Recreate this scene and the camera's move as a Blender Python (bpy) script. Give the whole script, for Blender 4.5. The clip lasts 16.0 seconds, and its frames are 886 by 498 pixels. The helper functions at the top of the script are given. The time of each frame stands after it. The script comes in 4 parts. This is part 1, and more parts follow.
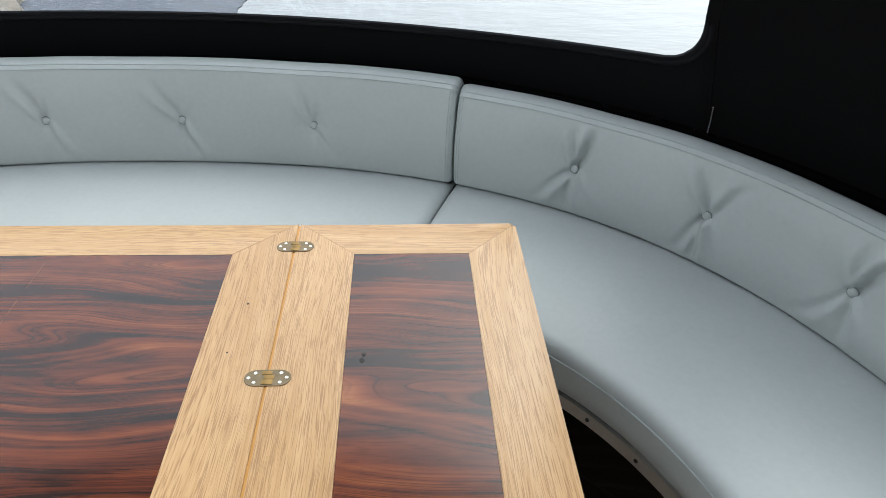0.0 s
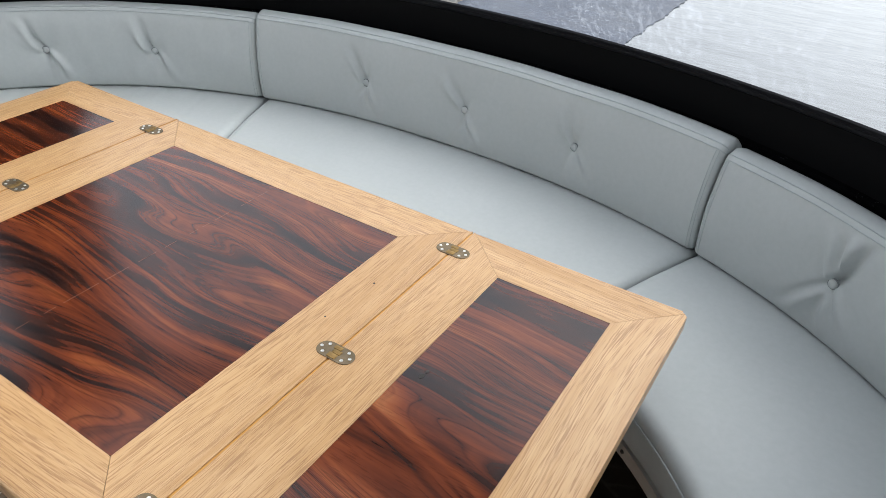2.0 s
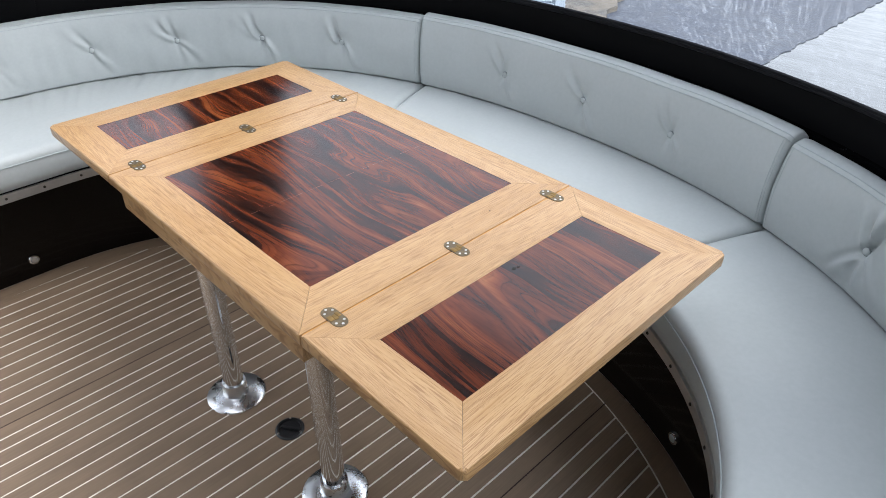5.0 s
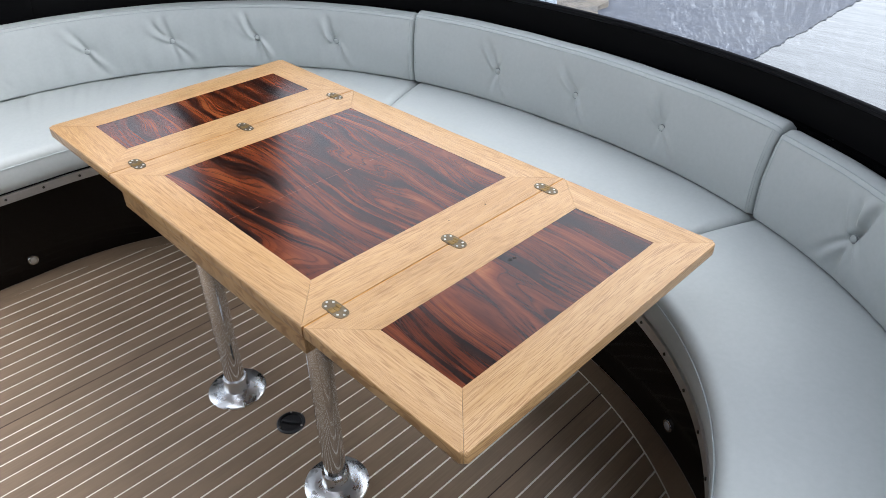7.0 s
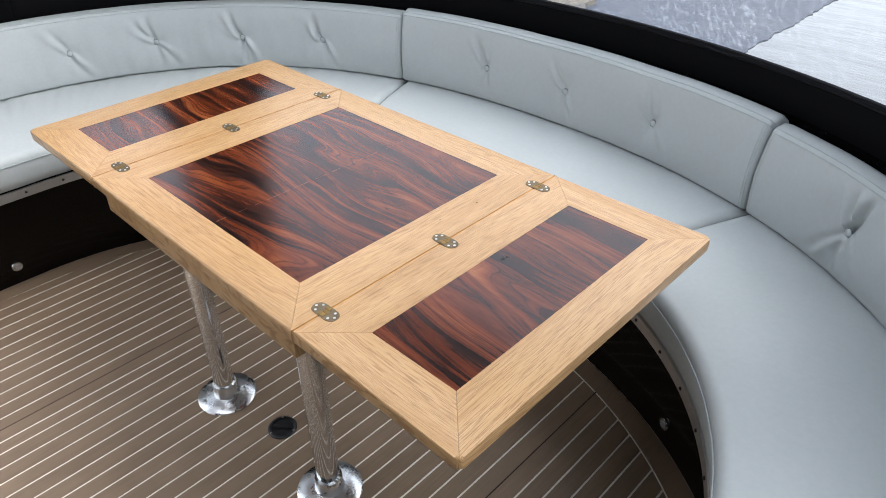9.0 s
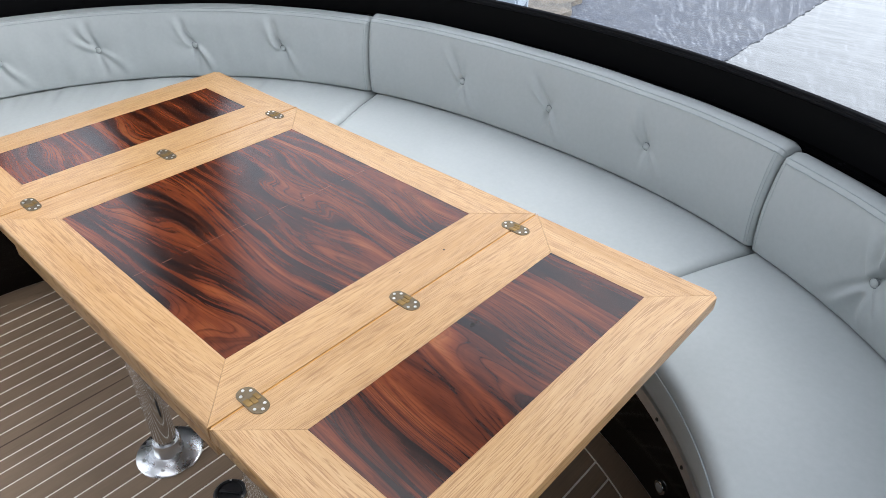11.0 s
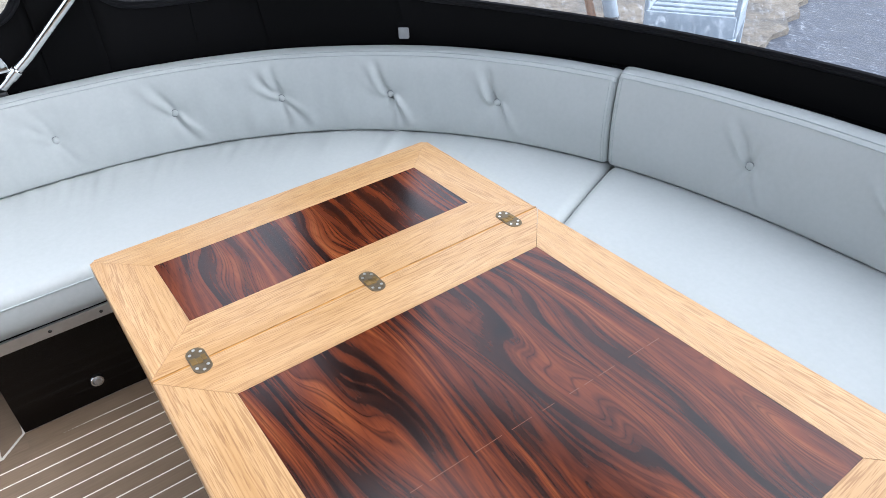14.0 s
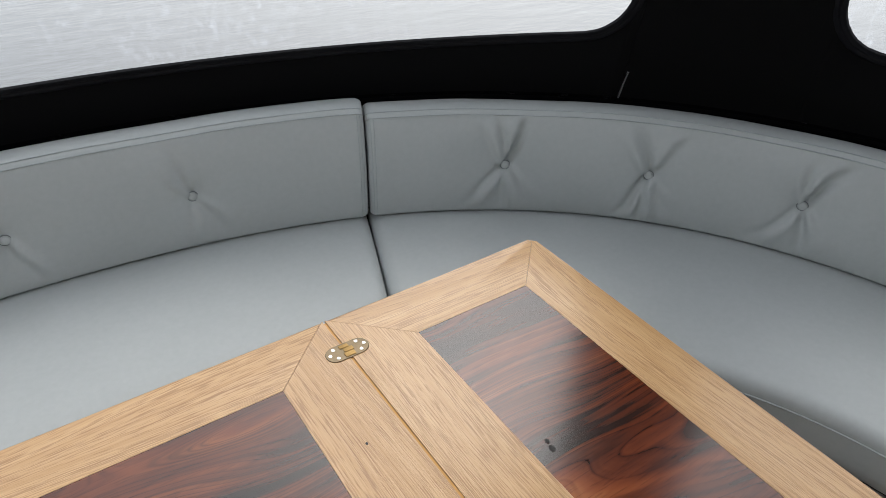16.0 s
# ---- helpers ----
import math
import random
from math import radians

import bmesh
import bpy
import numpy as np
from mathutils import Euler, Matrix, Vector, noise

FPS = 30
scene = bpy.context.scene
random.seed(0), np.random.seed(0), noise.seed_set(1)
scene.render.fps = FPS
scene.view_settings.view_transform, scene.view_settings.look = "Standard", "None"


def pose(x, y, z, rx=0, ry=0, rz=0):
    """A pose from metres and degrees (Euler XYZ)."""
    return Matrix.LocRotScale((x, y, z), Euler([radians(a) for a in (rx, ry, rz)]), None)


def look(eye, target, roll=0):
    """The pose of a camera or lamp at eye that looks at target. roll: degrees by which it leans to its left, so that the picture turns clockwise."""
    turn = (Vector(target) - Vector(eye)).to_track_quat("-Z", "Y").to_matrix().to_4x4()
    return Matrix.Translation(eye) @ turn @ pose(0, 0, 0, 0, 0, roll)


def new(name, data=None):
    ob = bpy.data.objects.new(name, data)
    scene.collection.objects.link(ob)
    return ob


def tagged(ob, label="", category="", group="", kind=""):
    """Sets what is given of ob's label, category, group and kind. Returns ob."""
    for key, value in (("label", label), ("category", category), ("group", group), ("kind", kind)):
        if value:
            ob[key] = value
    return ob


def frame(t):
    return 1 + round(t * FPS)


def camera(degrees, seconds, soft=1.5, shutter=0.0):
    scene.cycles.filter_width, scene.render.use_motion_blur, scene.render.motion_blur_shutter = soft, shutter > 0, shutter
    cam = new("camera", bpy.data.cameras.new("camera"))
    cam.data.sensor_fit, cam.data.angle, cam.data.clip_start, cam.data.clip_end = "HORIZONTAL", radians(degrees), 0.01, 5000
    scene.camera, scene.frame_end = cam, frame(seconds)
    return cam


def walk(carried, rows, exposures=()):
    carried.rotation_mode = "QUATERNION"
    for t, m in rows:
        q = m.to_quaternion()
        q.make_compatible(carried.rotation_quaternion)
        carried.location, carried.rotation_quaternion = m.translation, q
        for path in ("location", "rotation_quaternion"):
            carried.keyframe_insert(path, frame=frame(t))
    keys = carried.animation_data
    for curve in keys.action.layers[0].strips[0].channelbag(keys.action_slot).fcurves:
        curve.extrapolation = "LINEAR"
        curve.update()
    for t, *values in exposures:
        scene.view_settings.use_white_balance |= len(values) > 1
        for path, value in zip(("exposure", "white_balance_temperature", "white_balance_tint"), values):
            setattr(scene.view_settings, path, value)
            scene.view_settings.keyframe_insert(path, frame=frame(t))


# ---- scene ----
SKY, STOPS = 1.4, 0.18
cam = camera(65.7, 16.0, 0.55)
PATH = [
    (0, (0.57, -0.656, 1.391), (0.693, 0.975, 0.241), 2.2),
    (0.5, (0.651, -0.563, 1.423), (0.728, 1.068, 0.269), 2.7),
    (1, (0.788, -0.544, 1.424), (0.467, 1.056, 0.269), 3.0),
    (1.2, (0.816, -0.536, 1.416), (0.321, 1.013, 0.268), 3.2),
    (1.5, (0.844, -0.495, 1.401), (0.177, 0.992, 0.243), 2.1),
    (2, (0.882, -0.515, 1.391), (0.017, 0.876, 0.243), 2.3),
    (2.3, (0.911, -0.552, 1.379), (-0.123, 0.715, 0.238), 2.2),
    (2.5, (0.925, -0.567, 1.379), (-0.192, 0.637, 0.237), 1.9),
    (3, (0.994, -0.616, 1.388), (-0.197, 0.523, 0.254), 0.7),
    (3.5, (1.057, -0.677, 1.451), (-0.138, 0.459, 0.319), 0.3),
    (4, (1.112, -0.736, 1.478), (-0.073, 0.412, 0.348), 0.2),
    (6.5, (1.2, -0.843, 1.507), (0.032, 0.318, 0.372), 0.3),
    (7, (1.196, -0.837, 1.503), (0.035, 0.328, 0.366), -0.1),
    (7.5, (1.194, -0.838, 1.499), (0.037, 0.33, 0.36), 0.1),
    (8, (1.188, -0.833, 1.494), (0.035, 0.34, 0.355), -0.0),
    (10.5, (1.141, -0.75, 1.473), (0.023, 0.449, 0.328), -0.3),
    (11, (1.049, -0.615, 1.456), (-0.062, 0.588, 0.307), -0.0),
    (11.5, (0.941, -0.569, 1.469), (-0.176, 0.631, 0.324), -0.1),
    (12, (0.814, -0.562, 1.466), (-0.358, 0.585, 0.322), 1.4),
    (12.5, (0.743, -0.557, 1.46), (-0.61, 0.373, 0.319), 1.5),
    (13, (0.713, -0.517, 1.442), (-0.781, 0.181, 0.311), 0.1),
    (13.3, (0.674, -0.506, 1.433), (-0.836, 0.178, 0.314), -0.2),
    (13.5, (0.627, -0.467, 1.437), (-0.887, 0.188, 0.306), -1.2),
    (13.7, (0.542, -0.463, 1.432), (-0.953, 0.216, 0.300), -2.5),
    (14, (0.445, -0.418, 1.429), (-0.911, 0.500, 0.282), -3.3),
    (14.2, (0.401, -0.375, 1.427), (-0.826, 0.666, 0.265), -3.7),
    (14.5, (0.331, -0.322, 1.413), (-0.665, 0.938, 0.22), -2.7),
    (14.8, (0.294, -0.244, 1.391), (-0.371, 1.188, 0.207), -2.1),
    (15, (0.259, -0.231, 1.396), (-0.143, 1.311, 0.188), -1.4),
    (15.5, (0.162, -0.241, 1.386), (0.53, 1.312, 0.181), 0.8),
    (16, (0.111, -0.313, 1.366), (1.048, 1.02, 0.205), 1.6),
]
walk(cam, [(t, look(eye, target, roll)) for t, eye, target, roll in PATH],
     [(t, e + STOPS, kelvin, tint) for t, e, kelvin, tint in [
      (0, -0.78, 6450, 5), (1.0, -0.75, 6550, 7), (1.7, -0.72, 6600, 9), (2.4, -0.85, 6600, 9), (2.9, -0.66, 6400, 10), (3.5, -0.65, 6300, 10), (8, -0.62, 6350, 10), (10.5, -0.57, 6400, 10), (11.4, -0.72, 6300, 10), (12.0, -0.8, 6200, 10), (12.5, -0.68, 6200, 10),
      (13, -0.52, 6200, 11), (13.7, -0.42, 6050, 11), (14.2, -0.6, 6050, 11), (15, -0.95, 6400, 11), (15.5, -1.0, 6500, 11), (16, -1.25, 6750, 10)]])

# ---- world and light ----
world = bpy.data.worlds.new("overcast")
scene.world = world
world.use_nodes = True
wn = world.node_tree
sky = wn.nodes.new("ShaderNodeTexSky")
sky.sky_type, sky.sun_disc = "NISHITA", False
sky.sun_elevation, sky.sun_rotation = radians(52), radians(40)
sky.dust_density, sky.air_density = 4.0, 1.0
soft_sky = wn.nodes.new("ShaderNodeHueSaturation")
soft_sky.inputs["Saturation"].default_value = 0.3
wn.links.new(sky.outputs[0], soft_sky.inputs["Color"])
even_sky = wn.nodes.new("ShaderNodeGamma")
even_sky.inputs["Gamma"].default_value = 0.75
wn.links.new(soft_sky.outputs[0], even_sky.inputs["Color"])
wn.links.new(even_sky.outputs[0], wn.nodes["Background"].inputs["Color"])
wn.nodes["Background"].inputs["Strength"].default_value = SKY
sun = new("sun", bpy.data.lights.new("sun", "SUN"))
sun.data.energy, sun.data.angle, sun.data.color = 0.15, radians(60), (1.0, 0.97, 0.93)
sun.matrix_world = look((6.4, 7.7, 13.5), (0, 0, 0.7))


# ---- materials ----
class Mat:
    """A node material with a principled shader and short ways to wire it."""

    def __init__(self, name, rough=0.5, metal=0.0, color=(0.5, 0.5, 0.5), **more):
        self.m = bpy.data.materials.new(name)
        self.m.use_nodes = True
        self.t = self.m.node_tree
        self.b = self.t.nodes["Principled BSDF"]
        self.set(self.b, "Base Color", (*color, 1))
        self.set(self.b, "Roughness", rough)
        self.set(self.b, "Metallic", metal)
        for k, v in more.items():
            self.set(self.b, k.replace("_", " "), v)

    def set(self, node, key, v):
        if isinstance(v, bpy.types.NodeSocket):
            self.t.links.new(v, node.inputs[key])
        else:
            node.inputs[key].default_value = v

    def node(self, kind, out=0, props=None, **ins):
        n = self.t.nodes.new(kind)
        if props:
            n.operation = props["operation"]
        for k, v in ins.items():
            self.set(n, int(k[1:]) if k[0] == "i" and k[1:].isdigit() else k.replace("_", " "), v)
        return n.outputs[out]

    def coords(self, scale=(1, 1, 1), loc=(0, 0, 0), which="Object", shift=0.0):
        c = self.t.nodes.new("ShaderNodeTexCoord").outputs[which]
        if shift:
            r = self.t.nodes.new("ShaderNodeObjectInfo").outputs["Random"]
            s = self.math("MULTIPLY", r, shift)
            c = self.node("ShaderNodeVectorMath", props={"operation": "ADD"}, i0=c,
                          i1=self.node("ShaderNodeCombineXYZ", X=s, Y=s, Z=s))
        return self.node("ShaderNodeMapping", Vector=c, Scale=scale, Location=loc)

    def noise(self, vec, scale, detail=4.0, rough=0.55, dist=0.0, out=0):
        return self.node("ShaderNodeTexNoise", out, Vector=vec, Scale=scale, Detail=detail, Roughness=rough, Distortion=dist)

    def math(self, op, a, b=0.0, c=0.0):
        return self.node("ShaderNodeMath", props={"operation": op}, i0=a, i1=b, i2=c)

    def ramp(self, fac, *stops):
        n = self.t.nodes.new("ShaderNodeValToRGB")
        el = n.color_ramp.elements
        while len(el) < len(stops):
            el.new(0.5)
        for e, (p, c) in zip(el, stops):
            e.position, e.color = p, (*c, 1) if len(c) == 3 else c
        self.set(n, "Fac", fac)
        return n.outputs[0]

    def mix(self, fac, a, b, how="MIX"):
        n = self.t.nodes.new("ShaderNodeMix")
        n.data_type, n.blend_type = "RGBA", how
        for i, v in ((0, fac), (6, a), (7, b)):
            if isinstance(v, bpy.types.NodeSocket):
                self.t.links.new(v, n.inputs[i])
            else:
                n.inputs[i].default_value = v if i == 0 else (*v, 1)
        return n.outputs[2]

    def bump(self, height, strength=0.2, distance=0.002, under=None):
        n = self.t.nodes.new("ShaderNodeBump")
        self.set(n, "Height", height), self.set(n, "Strength", strength), self.set(n, "Distance", distance)
        if under is not None:
            self.set(n, "Normal", under)
        self.set(self.b, "Normal", n.outputs[0])
        return n.outputs[0]

    def color(self, v):
        self.set(self.b, "Base Color", v)

    def rough(self, v):
        self.set(self.b, "Roughness", v)


def vinyl_mat():
    k = Mat("grey_vinyl", 0.5, Specular_IOR_Level=0.32)
    c = k.coords()
    broad = k.noise(c, 3.0, 3)
    fine = k.noise(c, 90.0, 3)
    k.color(k.mix(0.25, k.ramp(broad, (0.3, (0.405, 0.433, 0.428)), (0.7, (0.445, 0.473, 0.468))), k.ramp(fine, (0.3, (0.385, 0.413, 0.408)), (0.7, (0.465, 0.493, 0.488)))))
    k.rough(k.math("MULTIPLY_ADD", broad, 0.16, 0.42))
    cell = k.node("ShaderNodeTexVoronoi", 0, Vector=c, Scale=900.0)
    wave = k.noise(c, 14.0, 2)
    k.bump(k.math("MULTIPLY_ADD", cell, 0.05, wave), 0.12, 0.006)
    return k.m


def oak_mat():
    k = Mat("oak", 0.4, Specular_IOR_Level=0.5)
    c = k.coords(shift=7.0)
    axes = k.t.nodes.new("ShaderNodeSeparateXYZ")
    k.set(axes, 0, c)
    # broad ring bands: level lines of a low hill drawn out along the grain
    hill = k.noise(k.node("ShaderNodeMapping", Vector=c, Scale=(1.1, 6.0, 6)), 1.0, 1.5, 0.4)
    height = k.math("MULTIPLY_ADD", hill, 0.13, axes.outputs[1])
    along = k.math("MULTIPLY", axes.outputs[0], 1.6)
    rings = k.noise(k.node("ShaderNodeCombineXYZ", X=k.math("MULTIPLY", height, 75.0), Y=along), 1.0, 2, 0.5)
    band = k.noise(k.node("ShaderNodeCombineXYZ", X=k.math("MULTIPLY", height, 18.0), Y=along, Z=4.0), 1.0, 2, 0.5)
    # open pores: short dashes crowded into the early wood of each ring
    dash = k.node("ShaderNodeCombineXYZ", X=k.math("MULTIPLY", axes.outputs[0], 22.0), Y=k.math("MULTIPLY", height, 760.0), Z=axes.outputs[2])
    pores = k.noise(dash, 1.0, 2, 0.6)
    open_pore = k.math("MULTIPLY_ADD", k.math("SUBTRACT", 0.5, rings), 0.4, pores)
    streaks = k.noise(k.node("ShaderNodeCombineXYZ", X=k.math("MULTIPLY", axes.outputs[0], 3.0), Y=k.math("MULTIPLY", height, 420.0), Z=axes.outputs[2]), 1.0, 3, 0.6)
    tone = k.ramp(rings, (0.32, (0.575, 0.37, 0.188)), (0.52, (0.515, 0.314, 0.146)), (0.7, (0.415, 0.232, 0.091)))
    tone = k.mix(0.45, tone, k.ramp(band, (0.34, (0.445, 0.257, 0.105)), (0.62, (0.585, 0.377, 0.193))))
    spots = k.mix(1.0, k.ramp(open_pore, (0.5, (1, 1, 1)), (0.62, (0.46, 0.33, 0.22))), k.ramp(streaks, (0.32, (0.7, 0.58, 0.45)), (0.47, (0.95, 0.93, 0.9)), (0.56, (1, 1, 1))), "MULTIPLY")
    k.color(k.mix(0.62, tone, spots, "MULTIPLY"))
    k.rough(k.math("MULTIPLY_ADD", pores, 0.2, 0.22))
    k.bump(k.math("SUBTRACT", streaks, open_pore), 0.3, 0.0007)
    return k.m


def rosewood_mat():
    k = Mat("rosewood_veneer", 0.2, Specular_IOR_Level=0.5)
    c = k.coords(shift=11.0)
    # growth rings cut flat: level lines of a smooth height that is drawn out along the grain
    sway = k.noise(k.node("ShaderNodeMapping", Vector=c, Scale=(2.0, 4.0, 4)), 1.0, 2, out=1)
    bent = k.node("ShaderNodeVectorMath", props={"operation": "MULTIPLY_ADD"}, i0=sway, i1=(0.12, 0.03, 0.0), i2=c)
    axes = k.t.nodes.new("ShaderNodeSeparateXYZ")
    k.set(axes, 0, bent)
    hill = k.noise(k.node("ShaderNodeMapping", Vector=bent, Scale=(1.5, 6.0, 4)), 1.0, 1.7, 0.42)
    height = k.math("MULTIPLY_ADD", hill, 0.72, k.math("MULTIPLY", axes.outputs[1], 2.3))
    along = k.math("MULTIPLY", axes.outputs[0], 1.3)
    bands = k.noise(k.node("ShaderNodeCombineXYZ", X=k.math("MULTIPLY", height, 17.0), Y=along), 1.0, 2, 0.45)
    rings = k.noise(k.node("ShaderNodeCombineXYZ", X=k.math("MULTIPLY", height, 48.0), Y=along, Z=3.0), 1.0, 2, 0.5)
    veins = k.noise(k.node("ShaderNodeCombineXYZ", X=k.math("MULTIPLY", height, 80.0), Y=along, Z=7.0), 1.0, 1)
    vein = k.math("ABSOLUTE", k.math("SUBTRACT", veins, 0.5))
    where = k.noise(k.node("ShaderNodeMapping", Vector=bent, Scale=(2.4, 8.0, 4), Location=(3, 5, 0)), 1.0, 2)
    cloud = k.noise(k.node("ShaderNodeMapping", Vector=bent, Scale=(4.5, 22, 4), Location=(7, 1, 0)), 1.0, 3, 0.5)
    fibre = k.noise(k.node("ShaderNodeMapping", Vector=bent, Scale=(5, 190, 40)), 1.0, 2, 0.5)
    pores = k.noise(k.node("ShaderNodeMapping", Vector=c, Scale=(30, 420, 400)), 1.0, 2)
    v = k.math("MULTIPLY_ADD", bands, 0.4, k.math("MULTIPLY_ADD", rings, 0.22, k.math("MULTIPLY_ADD", cloud, 0.32, k.math("MULTIPLY", fibre, 0.06))))
    tone = k.ramp(v, (0.39, (0.009, 0.0035, 0.0028)), (0.445, (0.03, 0.009, 0.005)), (0.487, (0.082, 0.0175, 0.0066)),
                  (0.55, (0.14, 0.03, 0.009)), (0.61, (0.21, 0.055, 0.016)), (0.68, (0.3, 0.1, 0.032)))
    dark = k.ramp(vein, (0.0, (0.1, 0.075, 0.07)), (0.03, (0.5, 0.46, 0.44)), (0.09, (1, 1, 1)))
    tone = k.mix(k.ramp(where, (0.38, (0, 0, 0)), (0.54, (0.7, 0.7, 0.7))), tone, k.mix(1.0, tone, dark, "MULTIPLY"))
    k.color(k.mix(0.4, tone, k.ramp(pores, (0.36, (0.4, 0.34, 0.3)), (0.45, (1, 1, 1))), "MULTIPLY"))
    k.rough(k.math("MULTIPLY_ADD", cloud, 0.1, 0.16))
    k.bump(k.math("MULTIPLY_ADD", cloud, 0.6, pores), 0.025, 0.0004)
    return k.m


def deck_mat():
    k = Mat("deck_plank", 0.55, Specular_IOR_Level=0.4)
    c = k.coords(shift=5.0)
    brushed = k.noise(k.node("ShaderNodeMapping", Vector=c, Scale=(260, 9, 200)), 1.0, 3)
    blot = k.noise(c, 5.0, 4)
    tone = k.ramp(brushed, (0.3, (0.178, 0.121, 0.075)), (0.7, (0.258, 0.18, 0.115)))
    k.color(k.mix(0.5, tone, k.ramp(blot, (0.35, (0.168, 0.114, 0.072)), (0.65, (0.262, 0.185, 0.12)))))
    k.rough(k.math("MULTIPLY_ADD", blot, 0.3, 0.38))
    k.bump(brushed, 0.25, 0.0008)
    return k.m


def plain(name, color, rough=0.5, metal=0.0, scale=40.0, vary=0.15, bump=0.1, **more):
    k = Mat(name, rough, metal, color, **more)
    c = k.coords()
    a = k.noise(c, scale, 4)
    b = k.noise(c, scale / 9, 2)
    d = tuple(x * (1 - vary) for x in color)
    e = tuple(min(1, x * (1 + vary)) for x in color)
    k.color(k.mix(0.5, k.ramp(a, (0.3, d), (0.7, e)), k.ramp(b, (0.3, d), (0.7, e))))
    k.rough(k.math("MULTIPLY_ADD", a, 0.16, max(0.02, rough - 0.08)))
    k.bump(a, bump, 0.001)
    return k.m


def weathered_mat():
    k = Mat("weathered_board", 0.85, Specular_IOR_Level=0.2)
    c = k.coords(shift=9.0)
    grain = k.noise(k.node("ShaderNodeMapping", Vector=c, Scale=(150, 2.2, 120)), 1.0, 4, 0.6)
    fleck = k.noise(k.node("ShaderNodeMapping", Vector=c, Scale=(240, 14, 200)), 1.0, 3)
    moss = k.noise(c, 6.0, 4)
    tone = k.ramp(grain, (0.33, (0.066, 0.05, 0.026)), (0.5, (0.135, 0.109, 0.065)), (0.68, (0.205, 0.172, 0.112)))
    k.color(k.mix(k.ramp(moss, (0.5, (0, 0, 0)), (0.75, (0.6, 0.6, 0.6))), tone, k.ramp(fleck, (0.3, (0.15, 0.13, 0.06)), (0.7, (0.36, 0.33, 0.2)))))
    k.bump(k.math("ADD", grain, fleck), 0.5, 0.002)
    return k.m


def riser_mat():
    k = Mat("brown_board", 0.85, Specular_IOR_Level=0.12)
    c = k.coords(shift=9.0)
    grain = k.noise(k.node("ShaderNodeMapping", Vector=c, Scale=(110, 2.5, 90)), 1.0, 5)
    k.color(k.ramp(grain, (0.34, (0.022, 0.011, 0.004)), (0.5, (0.075, 0.037, 0.012)), (0.68, (0.14, 0.075, 0.026))))
    k.bump(grain, 0.5, 0.002)
    return k.m


def plinth_mat():
    k = Mat("dark_stained_ply", 0.3, Specular_IOR_Level=0.22)
    c = k.coords()
    grain = k.noise(k.node("ShaderNodeMapping", Vector=c, Scale=(4, 4, 130)), 1.0, 4)
    k.color(k.ramp(grain, (0.3, (0.0015, 0.0011, 0.001)), (0.7, (0.006, 0.004, 0.003))))
    k.rough(k.math("MULTIPLY_ADD", grain, 0.12, 0.06))
    k.bump(grain, 0.15, 0.0006)
    return k.m


def canvas_mat():
    k = Mat("black_canvas", 0.9, Specular_IOR_Level=0.12)
    c = k.coords()
    weave = k.node("ShaderNodeTexVoronoi", 0, Vector=c, Scale=700.0)
    sag = k.noise(c, 2.5, 3)
    dust = k.noise(c, 160.0, 2)
    k.color(k.mix(k.ramp(dust, (0.74, (0, 0, 0)), (0.8, (0.5, 0.5, 0.5))), (0.0028, 0.0028, 0.0032), (0.03, 0.03, 0.032)))
    k.bump(k.math("MULTIPLY_ADD", weave, 0.02, sag), 0.35, 0.012)
    return k.m


def clear_vinyl_mat():
    k = Mat("clear_vinyl", 0.1)
    c = k.coords()
    t = k.t
    run = k.noise(k.node("ShaderNodeMapping", Vector=c, Scale=(80, 80, 12)), 1.0, 5, 0.7)
    zone = k.noise(c, 2.6, 3)
    drops = k.node("ShaderNodeTexVoronoi", 0, Vector=k.node("ShaderNodeMapping", Vector=c, Scale=(1, 1, 0.6)), Scale=110.0)
    film = k.math("MULTIPLY", k.ramp(run, (0.5, (0, 0, 0)), (0.72, (1, 1, 1))), k.ramp(zone, (0.42, (0, 0, 0)), (0.62, (1, 1, 1))))
    spots = k.math("MULTIPLY", k.ramp(drops, (0.1, (1, 1, 1)), (0.17, (0, 0, 0))), k.ramp(zone, (0.4, (0.1, 0.1, 0.1)), (0.6, (1, 1, 1))))
    fac = k.math("MULTIPLY_ADD", k.math("MAXIMUM", film, k.math("MULTIPLY", spots, 0.9)), 0.26, 0.035)
    see = t.nodes.new("ShaderNodeBsdfTransparent")
    see.inputs[0].default_value = (0.7, 0.73, 0.765, 1)
    dirt = t.nodes.new("ShaderNodeBsdfTranslucent")
    dirt.inputs[0].default_value = (0.52, 0.58, 0.66, 1)
    mixed = t.nodes.new("ShaderNodeMixShader")
    t.links.new(fac, mixed.inputs[0]), t.links.new(see.outputs[0], mixed.inputs[1]), t.links.new(dirt.outputs[0], mixed.inputs[2])
    gloss = t.nodes.new("ShaderNodeBsdfGlossy")
    gloss.inputs["Roughness"].default_value = 0.06
    fres = t.nodes.new("ShaderNodeFresnel")
    fres.inputs[0].default_value = 1.3
    last = t.nodes.new("ShaderNodeMixShader")
    t.links.new(fres.outputs[0], last.inputs[0]), t.links.new(mixed.outputs[0], last.inputs[1]), t.links.new(gloss.outputs[0], last.inputs[2])
    t.links.new(last.outputs[0], t.nodes["Material Output"].inputs[0])
    return k.m


